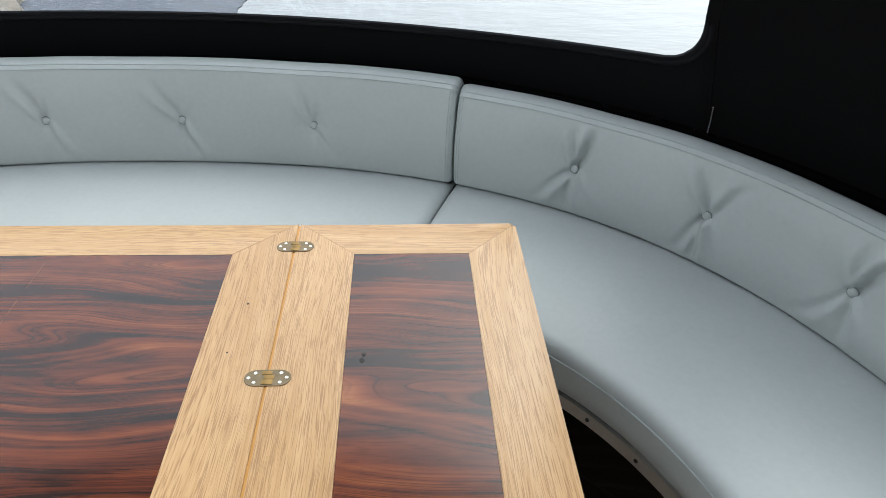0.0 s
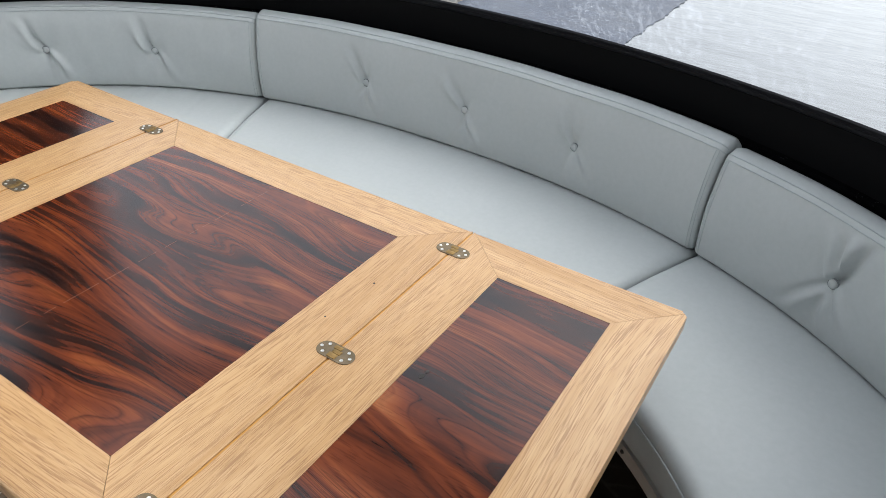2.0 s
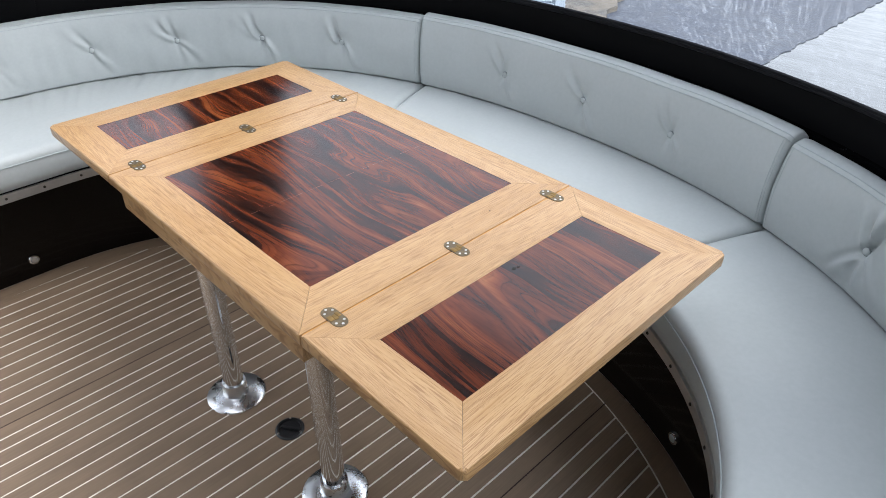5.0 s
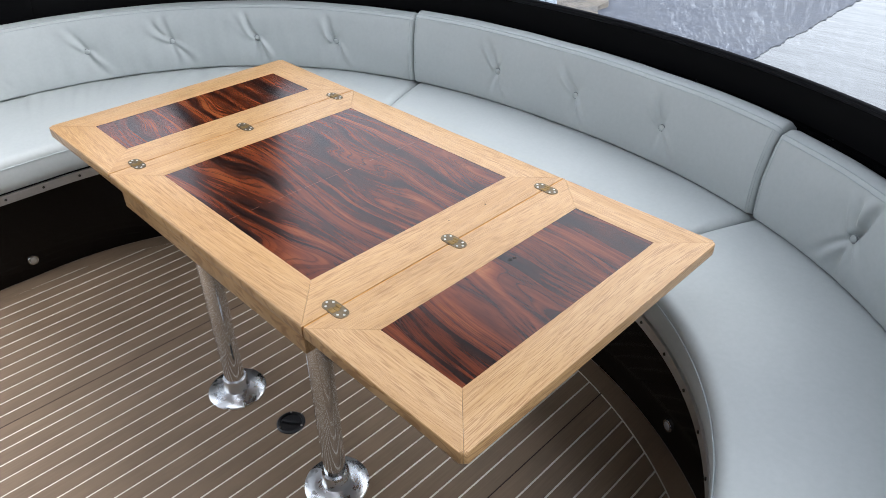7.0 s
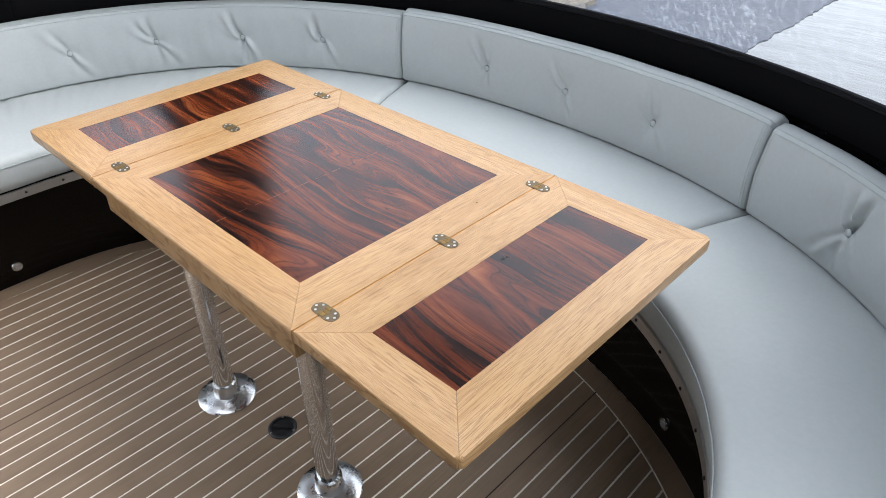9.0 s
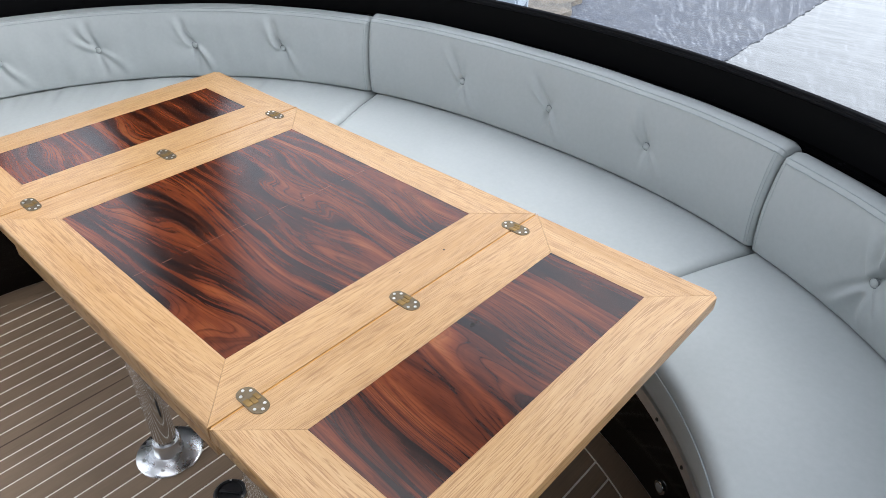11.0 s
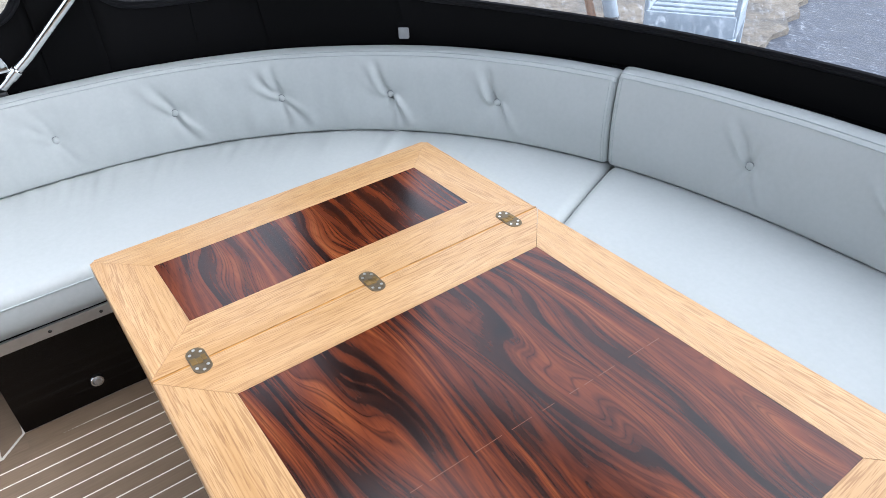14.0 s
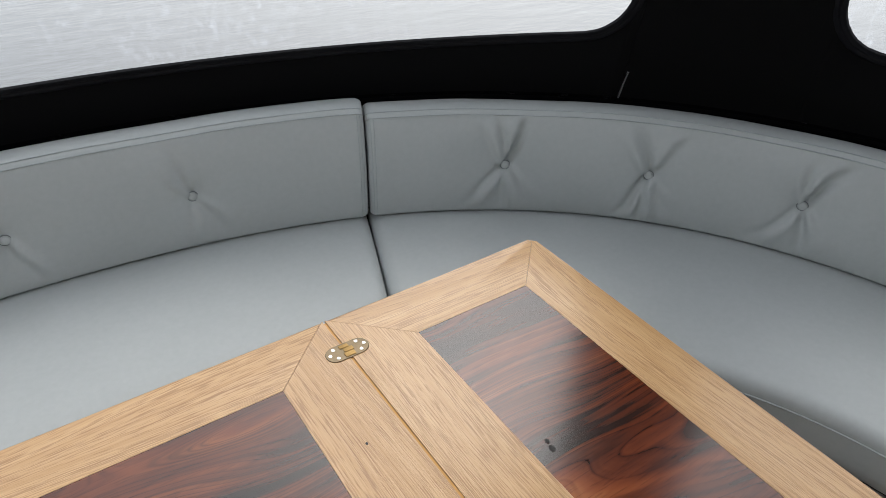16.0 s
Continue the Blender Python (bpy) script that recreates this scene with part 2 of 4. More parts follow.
def water_mat():
    k = Mat("canal_water", 0.04, color=(0.02, 0.024, 0.022), IOR=1.5, Specular_IOR_Level=1.0)
    c = k.coords()
    rip = k.noise(k.node("ShaderNodeMapping", Vector=c, Scale=(2.2, 5.0, 1)), 1.0, 4)
    k.bump(rip, 0.25, 0.03)
    return k.m


def stone_mat():
    k = Mat("quay_stone", 0.85)
    c = k.coords()
    a = k.noise(c, 4.0, 6, 0.65)
    b = k.noise(c, 30.0, 4)
    k.color(k.mix(0.4, k.ramp(a, (0.38, (0.05, 0.042, 0.028)), (0.6, (0.34, 0.3, 0.215))), k.ramp(b, (0.3, (0.06, 0.054, 0.038)), (0.7, (0.34, 0.31, 0.235)))))
    k.bump(k.math("ADD", a, b), 0.8, 0.03)
    return k.m


# wet stone of the quay foot; also the painted shade inside the steps
def mud_and_shade_mat():
    k = Mat("dark_wet_stone_and_shade", 0.9, Specular_IOR_Level=0.12)
    c = k.coords()
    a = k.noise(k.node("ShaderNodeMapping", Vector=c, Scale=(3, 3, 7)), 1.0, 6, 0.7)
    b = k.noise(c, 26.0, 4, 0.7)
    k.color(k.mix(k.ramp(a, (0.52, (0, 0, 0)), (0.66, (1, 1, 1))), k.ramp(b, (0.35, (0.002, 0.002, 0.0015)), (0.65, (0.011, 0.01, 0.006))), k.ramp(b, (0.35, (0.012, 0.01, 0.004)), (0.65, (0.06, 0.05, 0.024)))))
    k.bump(k.math("ADD", a, b), 0.6, 0.02)
    return k.m


def dark_blue_mat():
    k = Mat("dark_blue_slip", 0.5)
    c = k.coords()
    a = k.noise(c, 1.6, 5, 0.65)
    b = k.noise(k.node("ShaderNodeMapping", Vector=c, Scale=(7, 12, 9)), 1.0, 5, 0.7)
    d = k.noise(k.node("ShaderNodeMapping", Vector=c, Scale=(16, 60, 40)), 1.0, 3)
    # dark blue mottle with thin pale flecks, longer along x
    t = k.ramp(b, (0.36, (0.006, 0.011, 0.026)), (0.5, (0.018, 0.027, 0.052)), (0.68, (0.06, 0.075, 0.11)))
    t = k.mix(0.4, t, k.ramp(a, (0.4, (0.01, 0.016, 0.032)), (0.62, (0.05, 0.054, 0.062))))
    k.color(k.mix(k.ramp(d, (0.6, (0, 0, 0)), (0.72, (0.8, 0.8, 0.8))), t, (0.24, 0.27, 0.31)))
    k.rough(k.math("MULTIPLY_ADD", b, 0.3, 0.45))
    k.bump(k.math("ADD", b, d), 0.5, 0.01)
    return k.m


def bank_mat():
    k = Mat("trodden_bank", 0.85)
    c = k.coords()
    a = k.noise(c, 2.2, 5, 0.6)
    b = k.noise(c, 14.0, 5, 0.7)
    t = k.ramp(a, (0.38, (0.06, 0.055, 0.05)), (0.52, (0.13, 0.1, 0.068)), (0.66, (0.19, 0.16, 0.12)))
    k.color(k.mix(0.4, t, k.ramp(b, (0.36, (0.04, 0.036, 0.032)), (0.66, (0.24, 0.21, 0.165)))))
    k.bump(k.math("ADD", a, b), 0.6, 0.02)
    return k.m


DARK_BLUE, BANK = dark_blue_mat(), bank_mat()
VINYL, OAK, ROSE, DECK = vinyl_mat(), oak_mat(), rosewood_mat(), deck_mat()
CAULK = plain("pale_caulk", (0.8, 0.75, 0.66), 0.7)
STEEL = plain("polished_steel", (0.72, 0.73, 0.74), 0.09, 1.0, 25.0, 0.05, 0.02)
FLANGE = plain("satin_steel", (0.78, 0.79, 0.8), 0.28, 1.0, 30.0, 0.08, 0.04)
ALLOY = plain("brushed_aluminium", (0.6, 0.6, 0.59), 0.38, 1.0, 60.0, 0.1, 0.05)
BRASS = plain("aged_brass", (0.2, 0.155, 0.1), 0.55, 1.0, 90.0, 0.35, 0.1)
BRIGHT_BRASS = plain("worn_brass", (0.28, 0.18, 0.07), 0.52, 1.0, 120.0, 0.25, 0.1)
SCREW = plain("bright_screw", (0.75, 0.74, 0.7), 0.3, 1.0, 200.0, 0.1, 0.05)
DARK = plain("dark_slot", (0.02, 0.018, 0.015), 0.7)
JOINT = plain("brown_joint", (0.035, 0.014, 0.008), 0.7)
COAMING = plain("black_gelcoat", (0.003, 0.003, 0.0035), 0.25, 0.0, 40.0, 0.15, 0.05, Specular_IOR_Level=0.2)
PLASTIC = plain("black_plastic", (0.012, 0.012, 0.013), 0.35)
THREAD = plain("grey_thread", (0.38, 0.42, 0.42), 0.8, 0.0, 300.0)
CREVICE_SHADE = plain("crevice_shade", (0.2, 0.22, 0.225), 0.8, 0.0, 300.0)
SCRATCH = plain("scratch", (0.17, 0.06, 0.025), 0.5)
GAP = plain("yellow_oak_edge", (0.5, 0.24, 0.045), 0.5)
WEATHERED, RISER, PLINTH, CANVAS = weathered_mat(), riser_mat(), plinth_mat(), canvas_mat()
BINDING = plain("black_binding", (0.004, 0.004, 0.006), 0.6, 0.0, 200.0, Specular_IOR_Level=0.2)
CLEAR, WATER, STONE = clear_vinyl_mat(), water_mat(), stone_mat()
PALE_STONE = plain("pale_stone", (0.3, 0.29, 0.255), 0.85, 0.0, 18.0, 0.3, 0.5)
GREY_CLIP = plain("grey_plastic", (0.35, 0.36, 0.37), 0.4)
WORN_LIT = plain("worn_lit_wood", (0.23, 0.195, 0.135), 0.8, 0.0, 60.0)
MUD_AND_SHADE = mud_and_shade_mat()
PALE_BLUE = plain("pale_blue_paint", (0.3, 0.36, 0.42), 0.5, 0.0, 12.0, 0.2)
RUST = plain("orange_brown_wood", (0.3, 0.15, 0.07), 0.7, 0.0, 30.0, 0.3)


# ---- building helpers ----
def thing(name, label, category, group="", at=(0, 0, 0), kind=""):
    ob = new(name)
    ob.location = at
    ob.empty_display_size = 0.05
    return tagged(ob, label, category, group, kind)


def mesh_ob(name, mesh, parent=None, label="", m=None):
    ob = new(name, mesh)
    if m is not None:
        ob.matrix_world = m
    if parent is not None:
        ob.parent = parent
        base = Matrix.Identity(4)
        chain = []
        p = parent
        while p is not None:
            chain.append(p)
            p = p.parent
        for q in reversed(chain):
            base = base @ q.matrix_parent_inverse @ q.matrix_basis
        ob.matrix_parent_inverse = base.inverted()
    return tagged(ob, label)


def part(name, bm, material, parent=None, label="", m=None, smooth=True, angle=40):
    me = bpy.data.meshes.new(name)
    bmesh.ops.recalc_face_normals(bm, faces=bm.faces)
    bm.to_mesh(me)
    bm.free()
    me.materials.append(material)
    if smooth:
        me.shade_smooth()
        me.set_sharp_from_angle(angle=radians(angle))
    return mesh_ob(name, me, parent, label, m)


def grid_part(name, verts, faces, material, parent=None, label="", angle=50, m=None):
    me = bpy.data.meshes.new(name)
    me.from_pydata([tuple(v) for v in verts], [], faces)
    me.materials.append(material)
    me.shade_smooth()
    me.set_sharp_from_angle(angle=radians(angle))
    return mesh_ob(name, me, parent, label, m)


def box(x0, x1, y0, y1, z0, z1, bevel=0.0, seg=2):
    bm = bmesh.new()
    bmesh.ops.create_cube(bm, size=1)
    bmesh.ops.scale(bm, vec=(x1 - x0, y1 - y0, z1 - z0), verts=bm.verts)
    bmesh.ops.translate(bm, vec=((x0 + x1) / 2, (y0 + y1) / 2, (z0 + z1) / 2), verts=bm.verts)
    if bevel:
        bmesh.ops.bevel(bm, geom=bm.edges[:], offset=bevel, segments=seg, profile=0.5, affect="EDGES")
    return bm


def prism(poly, z0, z1, bevel=0.0, seg=2, pick=None):
    bm = bmesh.new()
    low = [bm.verts.new((x, y, z0)) for x, y in poly]
    top = [bm.verts.new((x, y, z1)) for x, y in poly]
    n = len(poly)
    bm.faces.new(top), bm.faces.new(low[::-1])
    for i in range(n):
        bm.faces.new((low[i], low[(i + 1) % n], top[(i + 1) % n], top[i]))
    if bevel:
        edges = [e for e in bm.edges if pick is None or pick(e)]
        bmesh.ops.bevel(bm, geom=edges, offset=bevel, segments=seg, profile=0.5, affect="EDGES")
    return bm


def lathe(profile, seg=32, m=None):
    """A turned form round z from (radius, height) pairs."""
    bm = bmesh.new()
    rings = []
    for r, z in profile:
        if r < 1e-6:
            rings.append([bm.verts.new((0, 0, z))] * seg)
        else:
            rings.append([bm.verts.new((r * math.cos(2 * math.pi * i / seg), r * math.sin(2 * math.pi * i / seg), z)) for i in range(seg)])
    for a, b in zip(rings, rings[1:]):
        for i in range(seg):
            vs = []
            for v in (a[i], a[(i + 1) % seg], b[(i + 1) % seg], b[i]):
                if v not in vs:
                    vs.append(v)
            if len(vs) > 2:
                bm.faces.new(vs)
    if m is not None:
        bmesh.ops.transform(bm, matrix=m, verts=bm.verts)
    return bm


def tube(points, r, seg=8):
    """A round bar along points."""
    verts, faces = [], []
    pts = [Vector(p) for p in points]
    for i, p in enumerate(pts):
        d = (pts[min(i + 1, len(pts) - 1)] - pts[max(i - 1, 0)]).normalized()
        side = d.cross(Vector((0, 0, 1)))
        side = side.normalized() if side.length > 1e-4 else Vector((1, 0, 0))
        up = side.cross(d)
        for k in range(seg):
            a = 2 * math.pi * k / seg
            verts.append(p + side * (r * math.cos(a)) + up * (r * math.sin(a)))
    for i in range(len(pts) - 1):
        for k in range(seg):
            a, b = i * seg + k, i * seg + (k + 1) % seg
            faces.append((a, b, b + seg, a + seg))
    faces += [tuple(range(seg))[::-1], tuple((len(pts) - 1) * seg + k for k in range(seg))]
    return verts, faces


def loft(rings, cap=True):
    n = len(rings[0])
    verts = [v for r in rings for v in r]
    faces = []
    for i in range(len(rings) - 1):
        for k in range(n):
            a, b = i * n + k, i * n + (k + 1) % n
            faces.append((a, a + n, b + n, b))
    if cap:
        faces += [tuple(range(n)), tuple((len(rings) - 1) * n + k for k in range(n))[::-1]]
    return verts, faces


class Track:
    """A U-shaped line in plan: two straight sides and a rounded far end, by length from the far left end."""

    def __init__(self, cx, y0, a, b, n, left_y, right_y):
        th = np.linspace(math.pi, 0, 3001)
        c, s = np.cos(th), np.sin(th)
        x = cx + a * np.sign(c) * np.abs(c) ** (2 / n)
        y = y0 + b * np.abs(s) ** (2 / n)
        ly, ry = np.linspace(left_y, y0, 60)[:-1], np.linspace(y0, right_y, 60)[1:]
        self.x = np.concatenate([np.full(59, cx - a), x, np.full(59, cx + a)])
        self.y = np.concatenate([ly, y, ry])
        self.s = np.concatenate([[0], np.cumsum(np.hypot(np.diff(self.x), np.diff(self.y)))])
        self.length = self.s[-1]

    def at(self, s, d=0.0):
        x, y = np.interp(s, self.s, self.x), np.interp(s, self.s, self.y)
        e = 0.02
        tx = np.interp(s + e, self.s, self.x) - np.interp(s - e, self.s, self.x)
        ty = np.interp(s + e, self.s, self.y) - np.interp(s - e, self.s, self.y)
        k = math.hypot(tx, ty)
        nx, ny = -ty / k, tx / k
        return float(x + nx * d), float(y + ny * d), float(nx), float(ny)

    def near(self, x, y):
        return float(self.s[int(np.argmin((self.x - x) ** 2 + (self.y - y) ** 2))])


END = -0.655
BACK = Track(-0.02, -0.4, 1.487, 1.305, 2.3, END, END)
FRONT = Track(0.012, -0.35, 1.063, 0.87, 2.22, END, END)
FOOT = Track(0.0, -0.4, 1.27, 1.05, 2.1, -0.665, -0.665)
HOOD = Track(0.0, -0.35, 1.605, 1.385, 2.15, -0.735, -1.9)

# ---- floor ----
floor = thing("floor", "brown synthetic teak deck with pale caulking lines", "floor", kind="structure")
part("deck_base", prism([HOOD.at(q, -0.03)[:2] for q in np.linspace(0, HOOD.length, 80)] + [(1.575, -1.9), (-1.6, -1.9)], -0.05, -0.0012), CAULK, floor, "pale caulked deck base")

# ---- seat base ----
def wall_strip(track, s0, s1, n, d0, d1, z0, z1):
    rings = []
    for i in range(n + 1):
        s = s0 + (s1 - s0) * i / n
        (ax, ay, _, _), (bx, by, _, _) = track.at(s, d0), track.at(s, d1)
        rings.append([(ax, ay, z0), (bx, by, z0), (bx, by, z1), (ax, ay, z1)])
    return loft(rings)


bench = thing("seat_base", "curved black-stained plywood bench base with aluminium edge rail", "bench base", kind="structure")
grid_part("kick_panel", *wall_strip(FOOT, 0, FOOT.length, 140, 0.0, 0.02, 0.0, 0.412), PLINTH, bench, "dark stained kick panel", 30)
for sx in (-1, 1):
    part("end_panel", box(min(sx * 1.292, sx * 1.56), max(sx * 1.292, sx * 1.56), -0.665, -0.645, 0.0, 0.412), PLINTH, bench)
rings = []
for i in range(141):
    f = i / 140
    (ax, ay, _, _), (bx, by, _, _) = FRONT.at(f * FRONT.length, 0.012), BACK.at(f * BACK.length, 0.06)
    rings.append([(ax, ay, 0.412), (bx, by, 0.412), (bx, by, 0.438), (ax, ay, 0.438)])
grid_part("seat_board", *loft(rings), PLINTH, bench)
rail = grid_part("edge_rail", *wall_strip(FRONT, 0, FRONT.length, 140, 0.004, 0.012, 0.408, 0.437), ALLOY, bench, "aluminium edge rail", 30)
screw_mesh = None
for i in range(28):
    x, y, nx, ny = FRONT.at(0.05 + i * 0.112, 0.002)
    m = Matrix.Translation((x, y, 0.423)) @ Vector((-nx, -ny, 0)).to_track_quat("Z", "Y").to_matrix().to_4x4()
    if screw_mesh is None:
        o = part("rail_screw", lathe([(0, 0.0015), (0.003, 0.001), (0.0042, -0.001), (0.0042, -0.003)], 10), DARK, rail, "", m)
        screw_mesh = o.data
    else:
        mesh_ob("rail_screw", screw_mesh, rail, "", m)

# ---- seat cushions ----
def edge_inset(e, r):
    return 0.0 if e >= r else r - math.sqrt(max(0.0, r * r - (r - e) ** 2))


def seat_cushion(name, label, f0, f1, b0, b1, slack=0.0):
    ob = thing(name, label, "seat cushion", "bench seat cushions", (*FRONT.at((f0 + f1) / 2, 0.2)[:2], 0.438))
    n = max(24, int((b1 - b0) / 0.009))
    rings, welt = [], []
    us = [0, 0.002, 0.006, 0.012, 0.02, 0.03]
    span = b1 - b0
    params = [u / span for u in us] + [0.03 / span + (1 - 0.06 / span) * i / n for i in range(1, n)] + [1 - u / span for u in us[::-1]]
    for u in params:
        q = edge_inset(min(u, 1 - u) * span, 0.03) * 0.8
        fx, fy, fnx, fny = FRONT.at(f0 + (f1 - f0) * u)
        bx, by, bnx, bny = BACK.at(b0 + (b1 - b0) * u, 0.07)
        L = math.hypot(fx - bx, fy - by)
        ex, ey = (fx - bx) / L, (fy - by) / L
        ring = []
        zb, r = 0.439, 0.026
        # underside, front, top, back
        pts = [(q + 0.01, zb + q), (L - 0.02 - q, zb + q), (L - 0.006 - q, zb + 0.006 + q), (L - q * 0.7, zb + 0.03), (L + 0.004 - q * 0.7, zb + 0.06)]
        for k in range(7):
            a = math.pi / 2 * k / 6
            pts.append((L + 0.003 - q * 0.7 - r + r * math.cos(a), 0.548 - q - r + r * math.sin(a) + 0.002 * k / 6))
        for k in range(1, 17):
            v = k / 16
            pts.append((L - 0.024 - q - (L - 0.03 - q) * v, 0.550 - q + 0.014 * math.sin(math.pi * min(1, v * 0.9 + 0.02)) ** 0.7))
        pts += [(q, 0.53), (q, zb + 0.02 + q)]
        for m_, z in pts:
            w = 0.0012 * noise.noise(Vector((bx * 5 + m_ * 7, by * 5, z * 9)))
            if slack and m_ > 0.06 and z > 0.54:
                run = (b0 + (b1 - b0) * u) * 34 + 3.0 * (m_ - 0.06)
                w += slack * noise.noise(Vector((run, m_ * 3, 2.0))) * math.exp(-((m_ - 0.08) / 0.16) ** 2) * min(1.0, u * (1 - u) * 6)
            ring.append((bx + ex * m_, by + ey * m_, z + w))
        rings.append(ring)
        g = L + 0.0045 - q * 0.7
        welt.append((bx + ex * g, by + ey * g, 0.522 - q * 0.3))
    grid_part("cover", *loft(rings), VINYL, ob, "grey vinyl cover", 60)
    grid_part("seam", *tube(welt, 0.0016, 6), THREAD, ob, "stitched seam")
    return ob


fl, fr = FRONT.near(-0.455, 0.44), FRONT.near(0.55, 0.425)
bl, br = BACK.near(-0.622, 0.84), BACK.near(0.7, 0.81)
G = 0.0015
seat_cushion("seat_cushion", "grey vinyl curved seat cushion with rounded open end", 0.004, fl - G, 0.004, bl - G, 0.0065)
seat_cushion("seat_cushion", "grey vinyl middle seat cushion behind the table", fl + G, fr - G, bl + G, br - G)
seat_cushion("seat_cushion", "grey vinyl curved seat cushion along the bench side", fr + G, FRONT.length - 0.004, br + G, BACK.length - 0.004)

# ---- backrest cushions ----
BUTTONS = [(-1.52, -0.306), (-1.464, -0.003), (-1.389, 0.29), (-1.169, 0.524), (-0.909, 0.693), (-0.267, 0.864), (0.044, 0.897), (0.362, 0.891),
           (0.956, 0.67), (1.188, 0.479), (1.357, 0.232), (1.46, -0.06), (1.48, -0.34)]
BUTTON_Z = 0.672


def tuft(s, z, pins, fold, pull):
    """How far the cover is drawn in round the buttons, with creases running out from each."""
    d = 0.0
    for i, sb in enumerate(pins):
        dx, dz = s - sb, z - BUTTON_Z
        if abs(dx) > 0.2:
            continue
        r = math.hypot(dx, dz)
        d += 0.007 * math.exp(-(r / 0.026) ** 2) + 0.009 * math.exp(-(r / 0.06) ** 2)
        for j, (deg, reach, depth) in enumerate(fold):
            a = radians(deg + 9 * math.sin(i * 2.3 + j * 1.7))
            u, v = dx * math.cos(a) + dz * math.sin(a), -dx * math.sin(a) + dz * math.cos(a)
            if u <= 0:
                continue
            v += 0.004 * math.sin(u * 40 + i)
            fade = math.exp(-(u / reach) ** 2) * (1 - math.exp(-u / 0.012)) * (0.75 + 0.35 * math.sin(i * 3.1 + j * 2))
            wide = 0.0055 + u * 0.06
            d += 2.2 * pull[i] * depth * fade * (math.exp(-(v / wide) ** 2) - 0.9 * math.exp(-((v - 2.1 * wide) / (1.2 * wide)) ** 2))
    return d


def back_cushion(label, s0, s1, pins, fold, lift, slack, pull, slant=0.0):
    mid = BACK.at((s0 + s1) / 2, 0.04)
    ob = thing("back_cushion", label, "back cushion", "bench back cushions", (mid[0], mid[1], 0.556))
    n = int((s1 - s0) / 0.0042)
    ends = [0, 0.001, 0.0025, 0.005, 0.008, 0.0105, 0.014, 0.018, 0.028]
    span = s1 - s0
    ss = [s0 + e for e in ends] + [s0 + 0.028 + (span - 0.056) * i / n for i in range(1, n)] + [s1 - e for e in ends[::-1]]
    z0, z1 = 0.556, 0.794 + lift
    rings, stitch_a, stitch_b = [], [], []
    ends_at = [(min(range(len(ss)), key=lambda i: abs(ss[i] - e))) for e in (s0 + 0.008, s0 + 0.014, s1 - 0.014, s1 - 0.008)]
    for s in ss:
        q = edge_inset(min(s - s0, s1 - s), 0.017)
        ring = []
        rows = 46
        x, y, nx, ny = BACK.at(s)

        drift = slant * max(0.0, 1 - (s - s0) / 0.12)

        def put(d, z):
            if drift:
                px, py, mx, my = BACK.at(s + drift * (z1 - z) / (z1 - z0))
                ring.append((px + mx * d, py + my * d, z))
            else:
                ring.append((x + nx * d, y + ny * d, z))
        put(0.088 - q * 0.4, z0 + q * 0.6)
        put(0.02, z0 + q * 0.4)
        for k in range(rows + 1):
            v = k / rows
            z = z0 + 0.006 + q * 0.4 + (z1 - 0.012 - q * 0.6 - z0 - 0.006 - q * 0.4) * v
            d = 0.012 * v - 0.02 * max(0.0, math.sin(math.pi * (0.06 + 0.9 * v))) ** 0.55 + 0.004
            d += tuft(s, z, pins, fold, pull) * min(1.0, v * 8, (1 - v) * 8) + q * 0.8
            d += slack * (noise.noise(Vector((s * 9, z * 14, 3.0))) + 0.6 * noise.noise(Vector((s * 26, z * 8, 7.0)))) * min(1.0, v * 6, (1 - v) * 6)
            if k == 0:
                d += 0.006
            put(d, z)
        top = z1 + 0.002 * noise.noise(Vector((s * 6, 0.5, 1.0)))
        put(0.013 + q * 0.6, top - 0.006 - q * 0.6)
        put(0.02 + q * 0.5, top - q * 0.6)
        put(0.046, top + 0.007 - q * 0.6)
        put(0.064, top + 0.001 - q * 0.6)
        put(0.08 - q * 0.3, top - 0.012 - q * 0.6)
        put(0.09 - q * 0.4, top - 0.034 - q * 0.6)
        rings.append(ring)
        stitch_a.append((x + nx * (0.0095 + q * 0.7), y + ny * (0.0095 + q * 0.7), top - 0.0095 - q * 0.6))
        stitch_b.append((x + nx * (0.018 + q * 0.55), y + ny * (0.018 + q * 0.55), top - 0.001 - q * 0.6))
    grid_part("cover", *loft(rings), VINYL, ob, "grey vinyl cover", 60)
    grid_part("seam", *tube(stitch_a, 0.0012, 5), THREAD, ob)
    grid_part("seam", *tube(stitch_b, 0.0012, 5), THREAD, ob)
    for i in ends_at:
        grid_part("seam", *tube(rings[i][3:-6], 0.0009, 5), THREAD, ob)
    for sb in pins:
        x, y, nx, ny = BACK.at(sb, 0.0048)
        m = Matrix.Translation((x, y, BUTTON_Z)) @ Vector((-nx, -ny, 0)).to_track_quat("Z", "Y").to_matrix().to_4x4()
        button = part("button", lathe([(0, 0.004), (0.0045, 0.0037), (0.0075, 0.0025), (0.0092, 0.0), (0.0092, -0.006)], 20), VINYL, ob, "vinyl-covered button", m)
        # darker ring paints the shade of the crevice round the button
        part("rim", lathe([(0.0094, -0.0005), (0.0102, 0.0005), (0.011, -0.0008), (0.0104, -0.004), (0.0094, -0.004)], 20), CREVICE_SHADE, button, "", m)
    return ob


